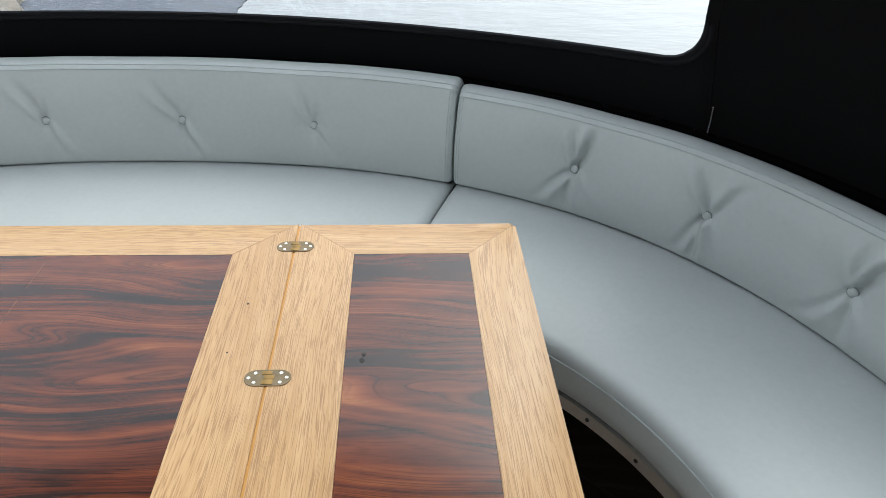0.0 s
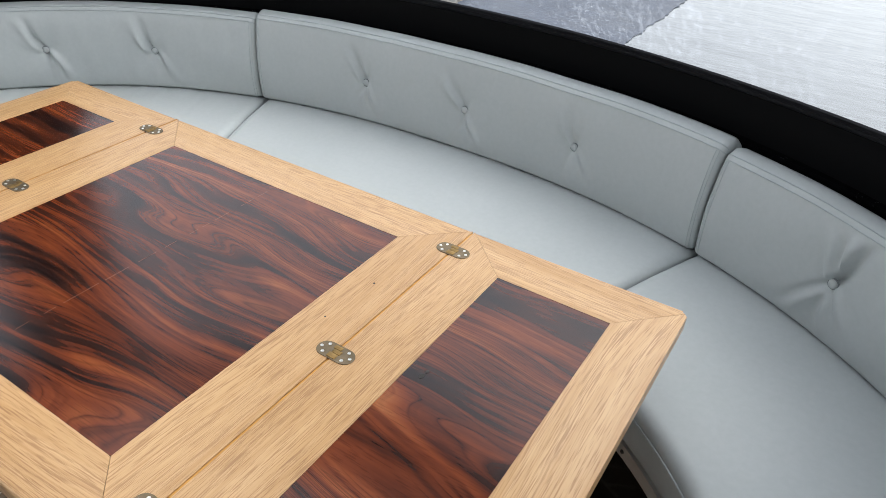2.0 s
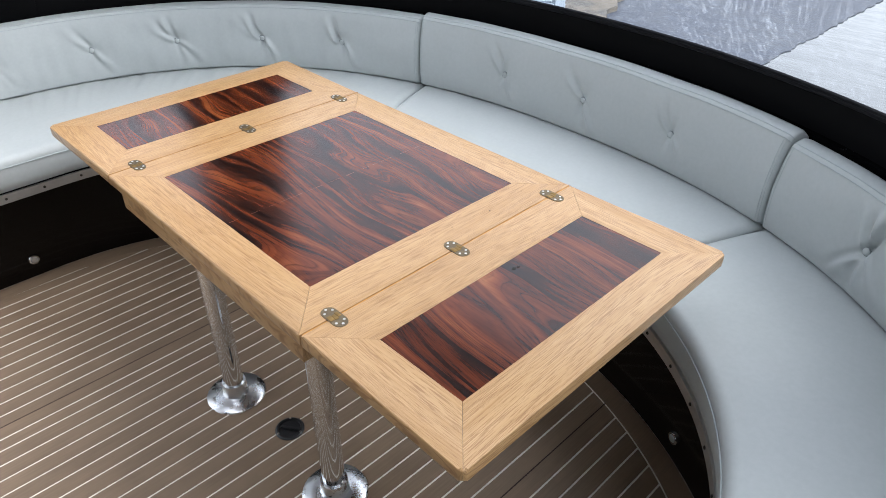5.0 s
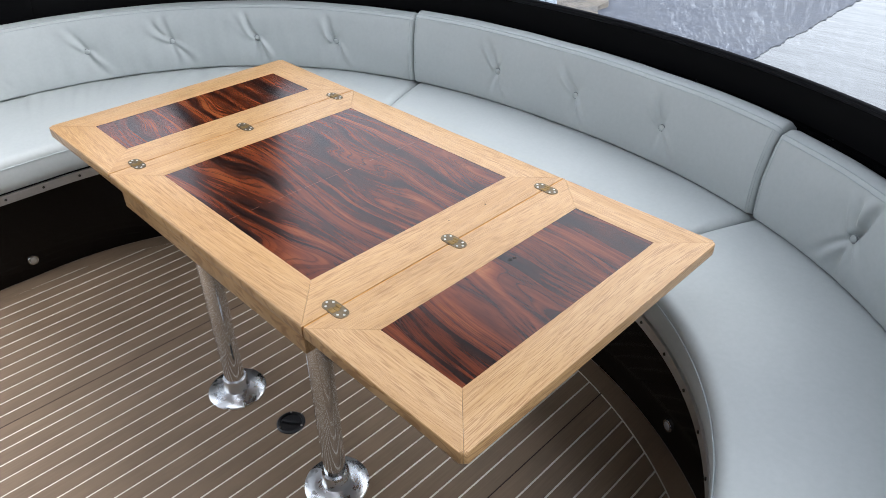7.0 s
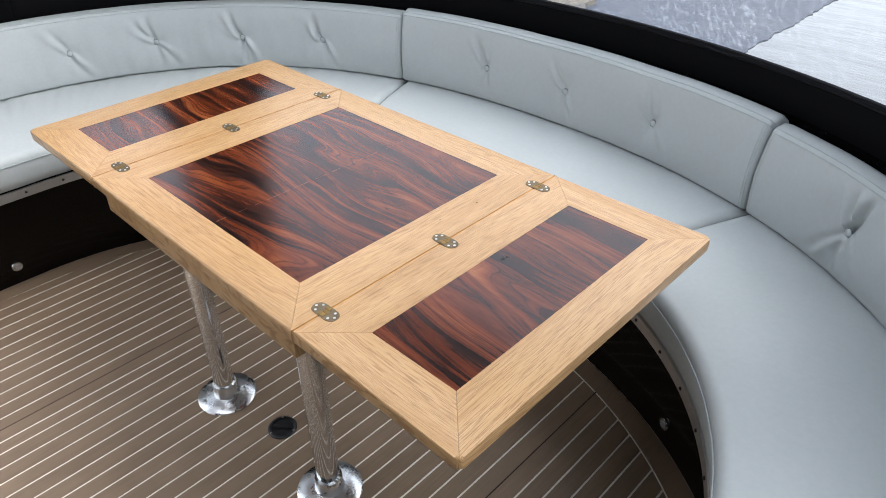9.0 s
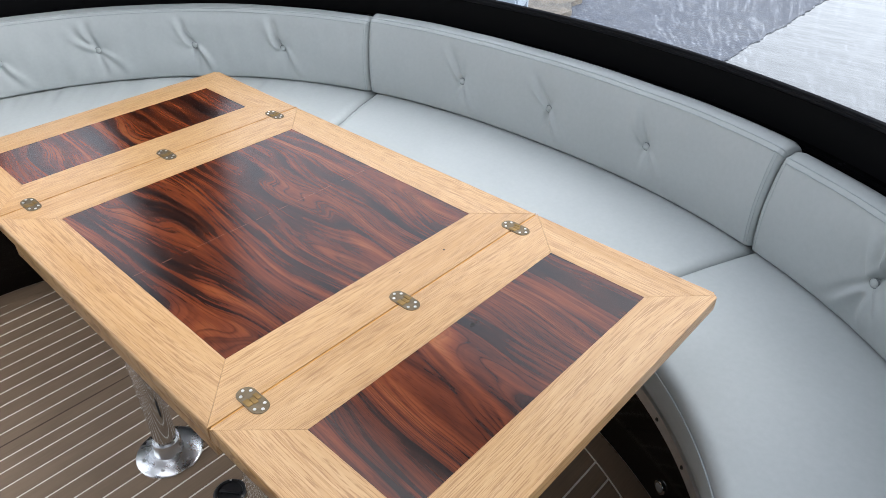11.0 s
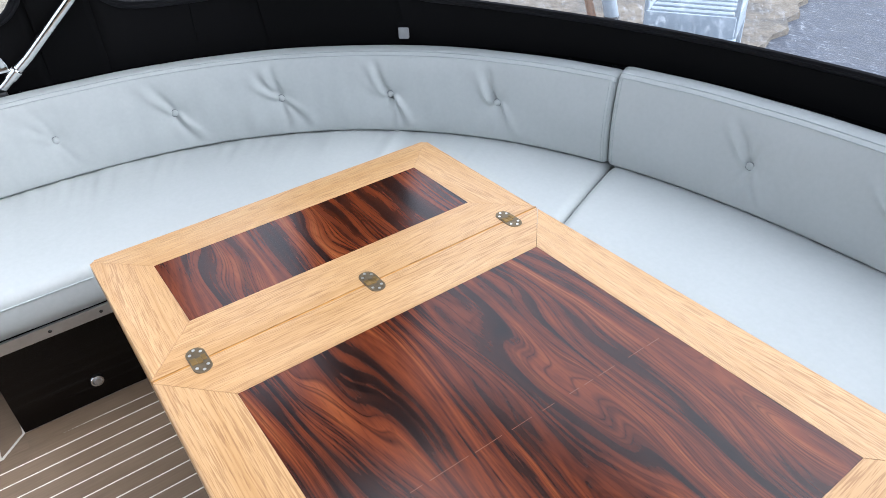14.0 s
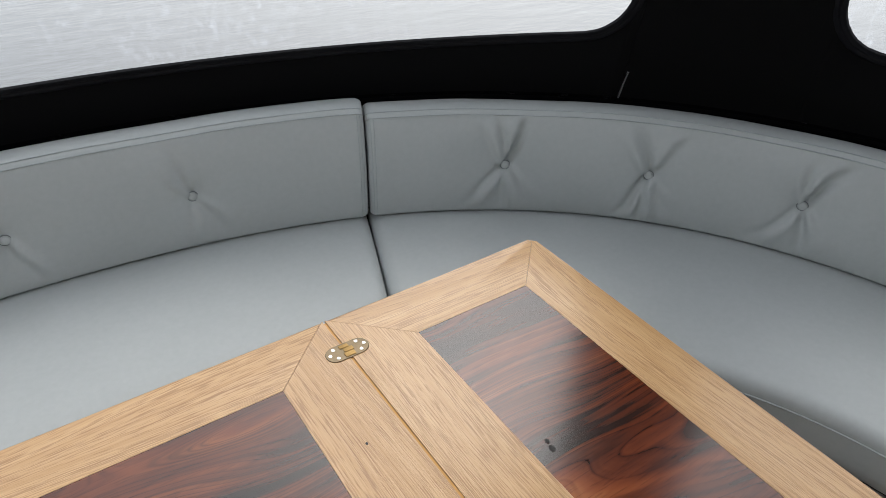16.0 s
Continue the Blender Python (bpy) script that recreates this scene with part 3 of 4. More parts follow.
pins = [BACK.near(*p) for p in BUTTONS]
back_cushion("grey vinyl buttoned back cushion, creased tufts, slanting free end", 0.02, bl - 0.002, pins[:5], [(108, 0.09, 0.0085), (128, 0.07, 0.006), (-62, 0.085, 0.008), (-84, 0.07, 0.005)], 0.0, 0.003, (0.2, 0.45, 0.9, 1.0, 0.85), 0.016)
back_cushion("grey vinyl buttoned back cushion, smooth and slightly taller", bl + 0.002, br - 0.002, pins[5:8], [(112, 0.085, 0.0075), (68, 0.05, 0.003), (-70, 0.08, 0.0065), (-102, 0.06, 0.004)], 0.012, 0.0008, (0.9, 0.75, 0.7))
back_cushion("grey vinyl buttoned back cushion with deep pulled creases", br + 0.002, BACK.length - 0.02, pins[8:], [(98, 0.09, 0.0085), (60, 0.12, 0.008), (-92, 0.1, 0.0085), (-128, 0.1, 0.0085), (-62, 0.06, 0.004)], 0.0, 0.0028, (0.9, 1.0, 0.85, 0.6, 0.4))

# ---- canvas hood with windows ----
Z_TOP = 1.95


def lean(z):
    """How far the canvas leans inwards at a height."""
    return 0.55 * min(max(z - 0.8, 0.0), 0.25) + 0.1 * max(z - 1.05, 0.0)


def wall_at(s, z, d=0.0):
    return HOOD.at(s, d - lean(z))[:2]


SILL, HEAD, RADIUS = 0.91, 1.84, 0.085
c_l, c_r = HOOD.near(-1.2, 0.62), HOOD.near(1.195, 0.625)
r_l, r_r = HOOD.near(1.425, 0.33), HOOD.near(1.605, -1.4)
l_r = HOOD.near(-1.44, 0.3)
l_l = HOOD.near(-1.605, -0.55)
OPENINGS = [(c_l, c_r, SILL), (r_l, r_r, SILL + 0.03), (l_l, 0.48, SILL + 0.08), (0.63, l_r, SILL + 0.068)]


def opening_span(s):
    for a, b, sill in OPENINGS:
        if a < s < b:
            q = edge_inset(min(s - a, b - s), RADIUS)
            rise = 0.045 * abs((2 * s - a - b) / (b - a)) ** 3
            return sill + rise + q, HEAD - q
    return None


cuts = set(np.linspace(0, HOOD.length, 220).tolist())
for a, b, _ in OPENINGS:
    for e in (0.0, 0.0005, 0.003, 0.008, 0.016, 0.027, 0.042, 0.062, 0.085):
        cuts.update((a + e, b - e))
cuts = sorted(cuts)
hood = thing("wall_canopy", "black canvas boat canopy with clear vinyl windows", "canopy", kind="structure")
verts, faces = [], []


LEVELS = (0.02, 0.8, 0.92, 1.05, 1.3, Z_TOP)


def quad(s0, s1, za, zb, zc, zd, d=0.0):
    k = len(verts)
    for s, z in ((s0, za), (s1, zb), (s1, zc), (s0, zd)):
        x, y = wall_at(s, z, d)
        verts.append((x, y, z))
    faces.append((k, k + 1, k + 2, k + 3))


for s0, s1 in zip(cuts, cuts[1:]):
    mid = opening_span((s0 + s1) / 2)
    if mid is None:
        for za, zb in zip(LEVELS, LEVELS[1:]):
            quad(s0, s1, za, za, zb, zb)
    else:
        a = opening_span(s0 + 1e-6) or mid
        b = opening_span(s1 - 1e-6) or mid
        quad(s0, s1, 0.02, 0.02, 0.8, 0.8)
        quad(s0, s1, 0.8, 0.8, b[0], a[0])
        quad(s0, s1, a[1], b[1], Z_TOP, Z_TOP)
canvas = grid_part("canvas", verts, faces, CANVAS, hood, "black canvas")
bm = bmesh.new()
bm.from_mesh(canvas.data)
bmesh.ops.remove_doubles(bm, verts=bm.verts, dist=0.0003)
bmesh.ops.recalc_face_normals(bm, faces=bm.faces)
bm.to_mesh(canvas.data)
bm.free()
canvas.modifiers.new("thickness", "SOLIDIFY").thickness = 0.003

for number, (a, b, sill) in enumerate(OPENINGS, 1):
    win = thing(f"window_{number}", "clear vinyl canopy window with bound edge and water stains", "window", kind="structure", at=(*HOOD.at((a + b) / 2)[:2], sill))
    ss = [s for s in cuts if a < s < b]
    low = [(s, opening_span(s)[0]) for s in ss]
    high = [(s, opening_span(s)[1]) for s in ss[::-1]]
    outline = low + high
    vs, fs = [], []
    for s in ss:
        lo, hi = opening_span(s)
        for k in range(5):
            z = (lo - 0.01, lo * 0.5 + min(1.05, hi) * 0.5, max(lo, min(1.05, hi)), max(lo, min(1.3, hi)), hi + 0.01)[k]
            vs.append((*wall_at(s, z, 0.002), z))
    fs = [(5 * i + k, 5 * i + 5 + k, 5 * i + 6 + k, 5 * i + 1 + k) for i in range(len(ss) - 1) for k in range(4)]
    pane = grid_part("pane", vs, fs, CLEAR, win, "clear vinyl pane with dried water marks")
    rings = []
    for i, (s, z) in enumerate(outline):
        p, nx_ = outline[i - 1], outline[(i + 1) % len(outline)]
        ds, dz = nx_[0] - p[0], nx_[1] - p[1]
        k = math.hypot(ds, dz) or 1
        os_, oz = dz / k, -ds / k
        ring = []
        for off, d in ((-0.003, -0.001), (0.0, -0.006), (0.006, -0.0075), (0.0095, -0.005), (0.013, -0.0075), (0.019, -0.006), (0.022, -0.001)):
            ring.append((*wall_at(s + os_ * off, z + oz * off, d), z + oz * off))
        rings.append(ring)
    rings.append(rings[0])
    n = len(rings[0])
    vs = [v for r in rings for v in r]
    fs = [(i * n + k, i * n + k + 1, (i + 1) * n + k + 1, (i + 1) * n + k) for i in range(len(rings) - 1) for k in range(n - 1)]
    grid_part("binding", vs, fs, BINDING, win, "black edge binding")


def zipper(name, label, line, width=0.012):
    ob = thing(name, label, "zip", at=line[0])
    pts = [Vector(p) for p in line]
    tape_v, tape_f = tube(line, width / 2, 6)
    grid_part("tape", tape_v, tape_f, CANVAS, ob)
    mesh = None
    for a, b in zip(pts, pts[1:]):
        L = (b - a).length
        k = 0.0
        while k < L:
            p = a + (b - a) * (k / L)
            m = Matrix.Translation(p) @ (b - a).to_track_quat("X", "Z").to_matrix().to_4x4()
            if mesh is None:
                mesh = part("tooth", box(-0.0012, 0.0012, -width * 0.35, width * 0.35, -width * 0.62, width * 0.62), GREY_CLIP, ob, "", m, False).data
            else:
                mesh_ob("tooth", mesh, ob, "", m)
            k += 0.0055
    return ob


s_z = HOOD.near(1.205, 0.612)
zipper("zip", "short metal zip end on the black canvas", [(*wall_at(s_z + 0.004 * i, 0.79 + 0.035 * i, -0.005), 0.79 + 0.035 * i) for i in range(3)], 0.0035)
zipper("door_zip", "zip teeth along the canvas doorway edge", [(-1.604, -0.742 + 0.03 * min(1, i / 8) ** 2, 0.1 + 0.12 * i) for i in range(9)], 0.004)

# unseen roof; its opening over the cockpit is added to shape the daylight
outer = [wall_at(s, Z_TOP) for s in np.linspace(0, HOOD.length, 96)] + [(-1.38, -1.9)]
OX0, OX1, OY0, OY1 = -0.9, 0.8, -1.3, 0.42


def to_opening(x, y):
    """The point of the roof opening's edge that lies towards (x, y) from its middle."""
    mx, my = (OX0 + OX1) / 2, (OY0 + OY1) / 2
    dx, dy = x - mx, y - my
    k = min((OX1 - mx) / abs(dx) if abs(dx) > 1e-6 else 9e9, (OY1 - my) / abs(dy) if abs(dy) > 1e-6 else 9e9)
    return mx + dx * k, my + dy * k


more = []
for p, q in zip(outer, outer[1:] + outer[:1]):
    n = max(1, int(math.dist(p, q) / 0.06))
    more += [(p[0] + (q[0] - p[0]) * i / n, p[1] + (q[1] - p[1]) * i / n) for i in range(n)]
inner = [to_opening(*p) for p in more]
rings = [[(*p, Z_TOP), (*q, Z_TOP), (*q, Z_TOP + 0.02), (*p, Z_TOP + 0.02)] for p, q in zip(more + more[:1], inner + inner[:1])]
roof = grid_part("ceiling", *loft(rings, False), CANVAS)
tagged(roof, "unseen black canvas canopy roof, its opening added to let daylight in", "ceiling", kind="structure")
# unseen aft wall, added to hold back light from behind
aft = thing("wall_aft", "unseen black canvas aft panel, added with a door opening to limit light", "wall", kind="structure")
part("panel", box(-0.5, 1.6, -1.93, -1.9, 0.0, Z_TOP), CANVAS, aft)
part("panel", box(-1.6, -1.45, -1.93, -1.9, 0.0, Z_TOP), CANVAS, aft)
part("panel", box(-1.45, -0.5, -1.93, -1.9, 1.8, Z_TOP), CANVAS, aft)
hull = thing("hull", "dark hull side below the canvas", "hull", kind="structure")
grid_part("side", *wall_strip(HOOD, 0.004, HOOD.length, 120, 0.004, 0.02, -0.4, 0.78), CANVAS, hull)
rings = []
for i in range(121):
    q = 0.03 + (HOOD.length - 0.03) * i / 120
    rings.append([(*HOOD.at(q, d)[:2], z) for d, z in ((-0.002, 0.0), (-0.012, 0.0), (-0.012, 0.775), (-0.016, 0.779), (-0.016, 0.788), (-0.002, 0.79))])
grid_part("coaming", *loft(rings), COAMING, hull, "glossy black inner coaming", 30)

part("threshold", box(-1.69, -1.6, -1.9, -0.72, -0.05, 0.0025), PLASTIC, hull, "dark door threshold")
# added dark block that shuts out the bright gap beside the steps
part("door_post", box(-1.63, -1.59, -0.774, -0.7, -0.05, 0.25, 0.004), CANVAS, hull, "dark block added to close the gap beside the doorway")

# ---- canopy strut and clip ----
strut = thing("canopy_strut", "polished steel canopy support tubes with a jointed foot", "strut", at=(-1.555, -0.385, 0.79))
grid_part("tube", *tube([(-1.545, -0.37, 0.812), (-1.5, -0.29, 0.885), (-1.4, -0.12, 1.06), (-1.3, 0.05, 1.24)], 0.0125, 16), STEEL, strut)
grid_part("tube", *tube([(-1.515, -0.352, 0.872), (-1.49, -0.372, 0.94), (-1.42, -0.44, 1.16)], 0.0105, 16), STEEL, strut)
part("collar", lathe([(0.0128, 0), (0.016, 0.002), (0.016, 0.034), (0.0128, 0.036)], 20), STEEL, strut, "steel clamp collar", Matrix.Translation((-1.532, -0.347, 0.834)) @ Vector((0.045, 0.08, 0.073)).to_track_quat("Z", "Y").to_matrix().to_4x4())
part("knuckle", box(-1.533, -1.512, -0.372, -0.342, 0.852, 0.884, 0.006), STEEL, strut, "steel hinge knuckle")
part("foot", box(-1.585, -1.535, -0.405, -0.365, 0.788, 0.802, 0.004), PLASTIC, strut, "black mounting foot")
strut.location += Vector((-0.024, 0.0, 0.008))
for i, (sx, sy) in enumerate(((1.205, 0.612), (1.53, 0.13), (-1.53, 0.13))):
    q = HOOD.near(sx, sy)
    line = [(*wall_at(q + 0.05 * k / 16, 0.84 + 0.069 * k, -0.003), 0.84 + 0.069 * k) for k in range(16)]
    seam = thing("canvas_seam", "stitched seam running up the black canvas", "seam", "canvas seams", line[0])
    grid_part("fold", *tube(line, 0.002, 6), CANVAS, seam)
clip = thing("canvas_clip", "small grey plastic clip on the black canvas", "clip", at=(-1.19, 0.605, 0.82))
x, y, nx, ny = HOOD.at(HOOD.near(-1.205, 0.615), -0.025)
mclip = Matrix.Translation((x, y, 0.828)) @ Vector((-nx, -ny, 0)).to_track_quat("Y", "Z").to_matrix().to_4x4()
part("body", box(-0.015, 0.015, -0.006, 0.006, -0.016, 0.016, 0.004), GREY_CLIP, clip, "", mclip)
part("tongue", box(-0.01, 0.01, 0.005, 0.01, -0.01, 0.014, 0.003), GREY_CLIP, clip, "", mclip)

# ---- table ----
TOP, THICK = 0.72, 0.026
table = thing("folding_table", "oak-framed folding table with rosewood inlays, both flaps open", "table")


def panel(name, label, x0, x1, wl, wr, wy, out_left, out_right, flip=0.0):
    """One table leaf: a veneered field and four mitred frame members."""
    g = 0.002
    y0, y1 = -0.375, 0.375
    ix0, ix1, iy0, iy1 = x0 + wl, x1 - wr, y0 + wy, y1 - wy
    mid = ((x0 + x1) / 2, 0.0)
    w, h = ix1 - ix0 - 0.0006, iy1 - iy0 - 0.0006
    field = part(name, box(-w / 2, w / 2, -h / 2, h / 2, -THICK, -0.0004), ROSE, table, label, Matrix.Translation((*mid, TOP)) @ Matrix.Translation(((ix0 + ix1) / 2 - mid[0], 0, 0)) @ pose(0, 0, 0, 0, 0, flip), False)
    a0, a1 = x0 + g, x1 - g
    for poly, turn in (([(a0, y1), (ix0, iy1), (ix1, iy1), (a1, y1)], 0), ([(a0, y0), (a1, y0), (ix1, iy0), (ix0, iy0)], 180),
                       ([(a0, y0), (ix0, iy0), (ix0, iy1), (a0, y1)], 90), ([(a1, y0), (a1, y1), (ix1, iy1), (ix1, iy0)], -90)):
        cx, cy = sum(p[0] for p in poly) / 4, sum(p[1] for p in poly) / 4
        shaped = []
        for px, py in poly:
            sx = -1 if px < mid[0] else 1
            if abs(abs(py) - y1) < 1e-6 and ((sx < 0 and out_left) or (sx > 0 and out_right)):
                sy, r = (1 if py > 0 else -1), 0.009
                ox, oy = px - sx * r, py - sy * r
                flat = turn in (0, 180)
                arc = [radians(90 - 45 * k / 4) if flat else radians(45 * k / 4) for k in range(5)]
                arc = [(ox + sx * r * math.cos(t), oy + sy * r * math.sin(t)) for t in arc]
                before = poly[poly.index((px, py)) - 1]
                if before[1 if flat else 0] != (py if flat else px):
                    arc = arc[::-1]
                shaped += arc
            else:
                shaped.append((px, py))
        shrunk = [(cx + (px - cx) * 0.9986, cy + (py - cy) * 0.9986) for px, py in shaped]
        m = Matrix.Translation((cx, cy, TOP)) @ pose(0, 0, 0, 0, 0, turn)
        inv = pose(0, 0, 0, 0, 0, -turn)
        local = [tuple((inv @ Vector((px - cx, py - cy, 0)))[:2]) for px, py in shrunk]
        outer = {0: lambda p: p[1] > y1 - 0.009, 180: lambda p: p[1] < y0 + 0.009,
                 90: lambda p: out_left and p[0] < a0 + 0.009, -90: lambda p: out_right and p[0] > a1 - 0.009}[turn]
        fw = pose(0, 0, 0, 0, 0, turn)

        def pick(e):
            ps = [(fw @ v.co) + Vector((cx, cy, 0)) for v in e.verts]
            return all(outer((p.x, p.y)) for p in ps) and abs(e.verts[0].co.z - e.verts[1].co.z) < 1e-6
        part("frame_rail" if turn in (0, 180) else "frame_stile", prism(local, -THICK, 0.0, 0.005, 3, pick), OAK, field, "oak frame member", m)
    return field


panel("centre_leaf", "red-brown rosewood veneer field", -0.392, 0.392, 0.1, 0.1, 0.092, False, False)
panel("flap", "streaked rosewood veneer flap field", 0.392, 0.778, 0.1, 0.093, 0.092, False, True)
panel("flap", "streaked rosewood veneer flap field", -0.778, -0.392, 0.093, 0.1, 0.092, True, False)
for x in (-0.392, 0.392):
    part("seam_strip", box(x - 0.0019, x + 0.0019, -0.37, 0.37, TOP - THICK + 0.002, TOP - 0.0016), GAP, table, "yellowish oak edge in the fold")

# faint lighter line across the middle field, and small dark flaws
rng = random.Random(8)
y = -0.278
while y < 0.27:
    step = rng.uniform(0.015, 0.06)
    part("scratch", box(-0.0043 + 0.016 * y, -0.0036 + 0.016 * y, y, min(0.275, y + step), TOP - 0.001, TOP - 0.00025), SCRATCH, table, "faint scratch line")
    y += step + rng.uniform(0.004, 0.03)
for fx, fy, fr in ((0.516, 0.032, 0.0035), (0.518, 0.043, 0.0026), (0.34, 0.155, 0.0016), (0.33, 0.05, 0.0012)):
    part("flaw", prism([(fx + fr * math.cos(t), fy + 1.4 * fr * math.sin(t)) for t in np.linspace(0, 6.283, 9)[:-1]], TOP - 0.001, TOP + 0.0002), DARK, table, "small dark flaw")

# apron below the middle leaf
for y in (-0.352, 0.352):
    part("apron", box(-0.366, 0.374, y - 0.012, y + 0.012, 0.638, TOP - THICK, 0.002), OAK, table, "oak apron")
for x in (-0.354, 0.362):
    part("apron", box(-0.34, 0.34, -0.012, 0.012, 0.638, TOP - THICK, 0.002), OAK, table, "oak apron", pose(x, 0, 0, 0, 0, 90))

# hinges
def stadium(lx, r, n=10):
    pts = []
    for k in range(n + 1):
        a = -math.pi / 2 + math.pi * k / n
        pts.append((lx + r * math.cos(a), r * math.sin(a)))
    for k in range(n + 1):
        a = math.pi / 2 + math.pi * k / n
        pts.append((-lx + r * math.cos(a), r * math.sin(a)))
    return pts


plate_mesh = knuckle_mesh = hs_mesh = None
for x in (-0.393, 0.393):
    for y in (-0.303, 0.0, 0.304):
        m = Matrix.Translation((x, y, TOP + 0.0006))
        if plate_mesh is None:
            hinge = part("hinge", prism(stadium(0.0165, 0.0145), -0.003, 0.0006, 0.0004, 1), BRASS, table, "aged brass flap hinge", m)
            plate_mesh = hinge.data
        else:
            hinge = mesh_ob("hinge", plate_mesh, table, "aged brass flap hinge", m)
        if knuckle_mesh is None:
            kb = box(-0.0075, 0.0075, -0.0125, -0.0035, -0.002, 0.0016, 0.0006)
            for v in ((-0.005, 0.009, -0.003, 0.0045), (-0.0085, 0.005, 0.005, 0.012)):
                other = box(*v, -0.002, 0.0015, 0.0006)
                tmp = bpy.data.meshes.new("tmp")
                other.to_mesh(tmp)
                other.free()
                kb.from_mesh(tmp)
                bpy.data.meshes.remove(tmp)
            knuckle_mesh = part("knuckle", kb, BRIGHT_BRASS, hinge, "", m).data
        else:
            mesh_ob("knuckle", knuckle_mesh, hinge, "", m)
        for px, py in ((-0.025, 0.0), (-0.017, 0.0085), (-0.017, -0.0085), (0.025, 0.0), (0.017, 0.0085), (0.017, -0.0085)):
            mm = m @ Matrix.Translation((px, py, 0.0006))
            if hs_mesh is None:
                hs_mesh = part("screw", lathe([(0, 0.0001), (0.0011, 0.0001), (0.0012, 0.0006), (0.0024, 0.0007), (0.0028, -0.0005)], 12), SCREW, hinge, "bright steel screw", mm).data
            else:
                mesh_ob("screw", hs_mesh, hinge, "bright steel screw", mm)

# legs
fs_mesh = None
for x, y in ((-0.257, -0.246), (0.216, -0.242)):
    leg = part("leg", lathe([(0, 0.012), (0.0285, 0.012), (0.0285, 0.695), (0, 0.695)], 36, pose(x, y, 0)), STEEL, table, "polished steel leg")
    part("flange", lathe([(0, 0), (0.083, 0), (0.083, 0.004), (0.079, 0.0075), (0.05, 0.011), (0.0375, 0.014), (0.0355, 0.02), (0.0345, 0.05), (0.033, 0.053), (0.0287, 0.053)], 48, pose(x, y, 0)), FLANGE, leg, "round steel floor flange")
    part("top_flange", lathe([(0.0285, 0.65), (0.034, 0.652), (0.034, 0.682), (0.07, 0.69), (0.07, 0.694), (0, 0.694)], 32, pose(x, y, 0)), STEEL, leg)
    for k in range(6):
        a = math.pi * k / 3 + 0.3
        mm = pose(x + 0.064 * math.cos(a), y + 0.064 * math.sin(a), 0.0088)
        if fs_mesh is None:
            fs_mesh = part("screw", lathe([(0, 0.0004), (0.002, 0.0004), (0.0022, 0.0016), (0.005, 0.001), (0.0058, -0.001)], 14), ALLOY, leg, "", mm).data
        else:
            mesh_ob("screw", fs_mesh, leg, "", mm)

# ---- floor fitting and panel knobs ----
drain = thing("deck_filler_cap", "round black plastic deck cap with a bar grip", "deck cap", at=(-0.035, -0.21, 0))
part("ring", lathe([(0, 0.001), (0.03, 0.001), (0.031, 0.005), (0.036, 0.006), (0.04, 0.003), (0.04, 0)], 36, pose(-0.035, -0.21, 0)), PLASTIC, drain)
part("grip", box(-0.026, 0.026, -0.004, 0.004, 0.0, 0.007, 0.002), PLASTIC, drain, "raised grip bar", pose(-0.035, -0.21, 0.001, 0, 0, 35))
for k in range(3):
    a = 2.1 * k + 0.4
    part("screw", lathe([(0, 0.001), (0.0028, 0.0008), (0.003, -0.001)], 10), SCREW, drain, "", pose(-0.035 + 0.0345 * math.cos(a), -0.21 + 0.0345 * math.sin(a), 0.006))
for x, y in ((-1.245, -0.453), (0.748, 0.472)):
    s = FOOT.near(x, y)
    x, y, nx, ny = FOOT.at(s, -0.001)
    m = Matrix.Translation((x, y, 0.068)) @ Vector((-nx, -ny, 0)).to_track_quat("Z", "Y").to_matrix().to_4x4()
    knob = thing("locker_catch", "round chrome push catch on the dark bench panel", "catch", "locker catches", (x, y, 0.068))
    part("rose", lathe([(0, 0.001), (0.012, 0.001), (0.0125, 0.005), (0.017, 0.005), (0.019, 0.002), (0.019, -0.001)], 28), STEEL, knob, "chrome ring", m)
    part("push_button", lathe([(0, 0.008), (0.009, 0.0075), (0.0115, 0.004), (0.0115, 0.0)], 20), ALLOY, knob, "", m)

# ---- wooden steps at the doorway ----
steps = thing("wooden_steps", "weathered wooden boarding steps with grooved boards", "steps", at=(-1.55, -1.25, 0))
Y0, Y1 = -1.75, -0.777


def grooved(x0, x1, z0, z1, top, teeth, name, label, mat):
    """A board along y whose top or front is cut with fine grooves."""
    pts = []
    if top:
        for k in range(teeth):
            a, b = x0 + (x1 - x0) * k / teeth, x0 + (x1 - x0) * (k + 1) / teeth
            w = (b - a) * 0.22
            pts += [(a + w, z1), (b - w, z1), (b - w * 0.6, z1 - 0.004), (b + w * 0.6, z1 - 0.004)]
        pts = [(x0, z0), (x0, z1 - 0.004)] + pts[:-1] + [(x1, z1 - 0.006), (x1, z0)]
    else:
        for k in range(teeth):
            a, b = z0 + (z1 - z0) * k / teeth, z0 + (z1 - z0) * (k + 1) / teeth
            w = (b - a) * 0.22
            pts += [(x1, a + w), (x1, b - w), (x1 - 0.004, b - w * 0.6), (x1 - 0.004, b + w * 0.6)]
        pts = [(x0, z0), (x1 - 0.003, z0)] + pts[:-1] + [(x1 - 0.003, z1), (x0, z1)]
    bm = bmesh.new()
    ends = [[bm.verts.new((x, y, z)) for x, z in pts] for y in (Y0, Y1)]
    n = len(pts)
    for k in range(n):
        bm.faces.new((ends[0][k], ends[0][(k + 1) % n], ends[1][(k + 1) % n], ends[1][k]))
    bm.faces.new(ends[0]), bm.faces.new(ends[1][::-1])
    part(name, bm, mat, steps, label, None, False)


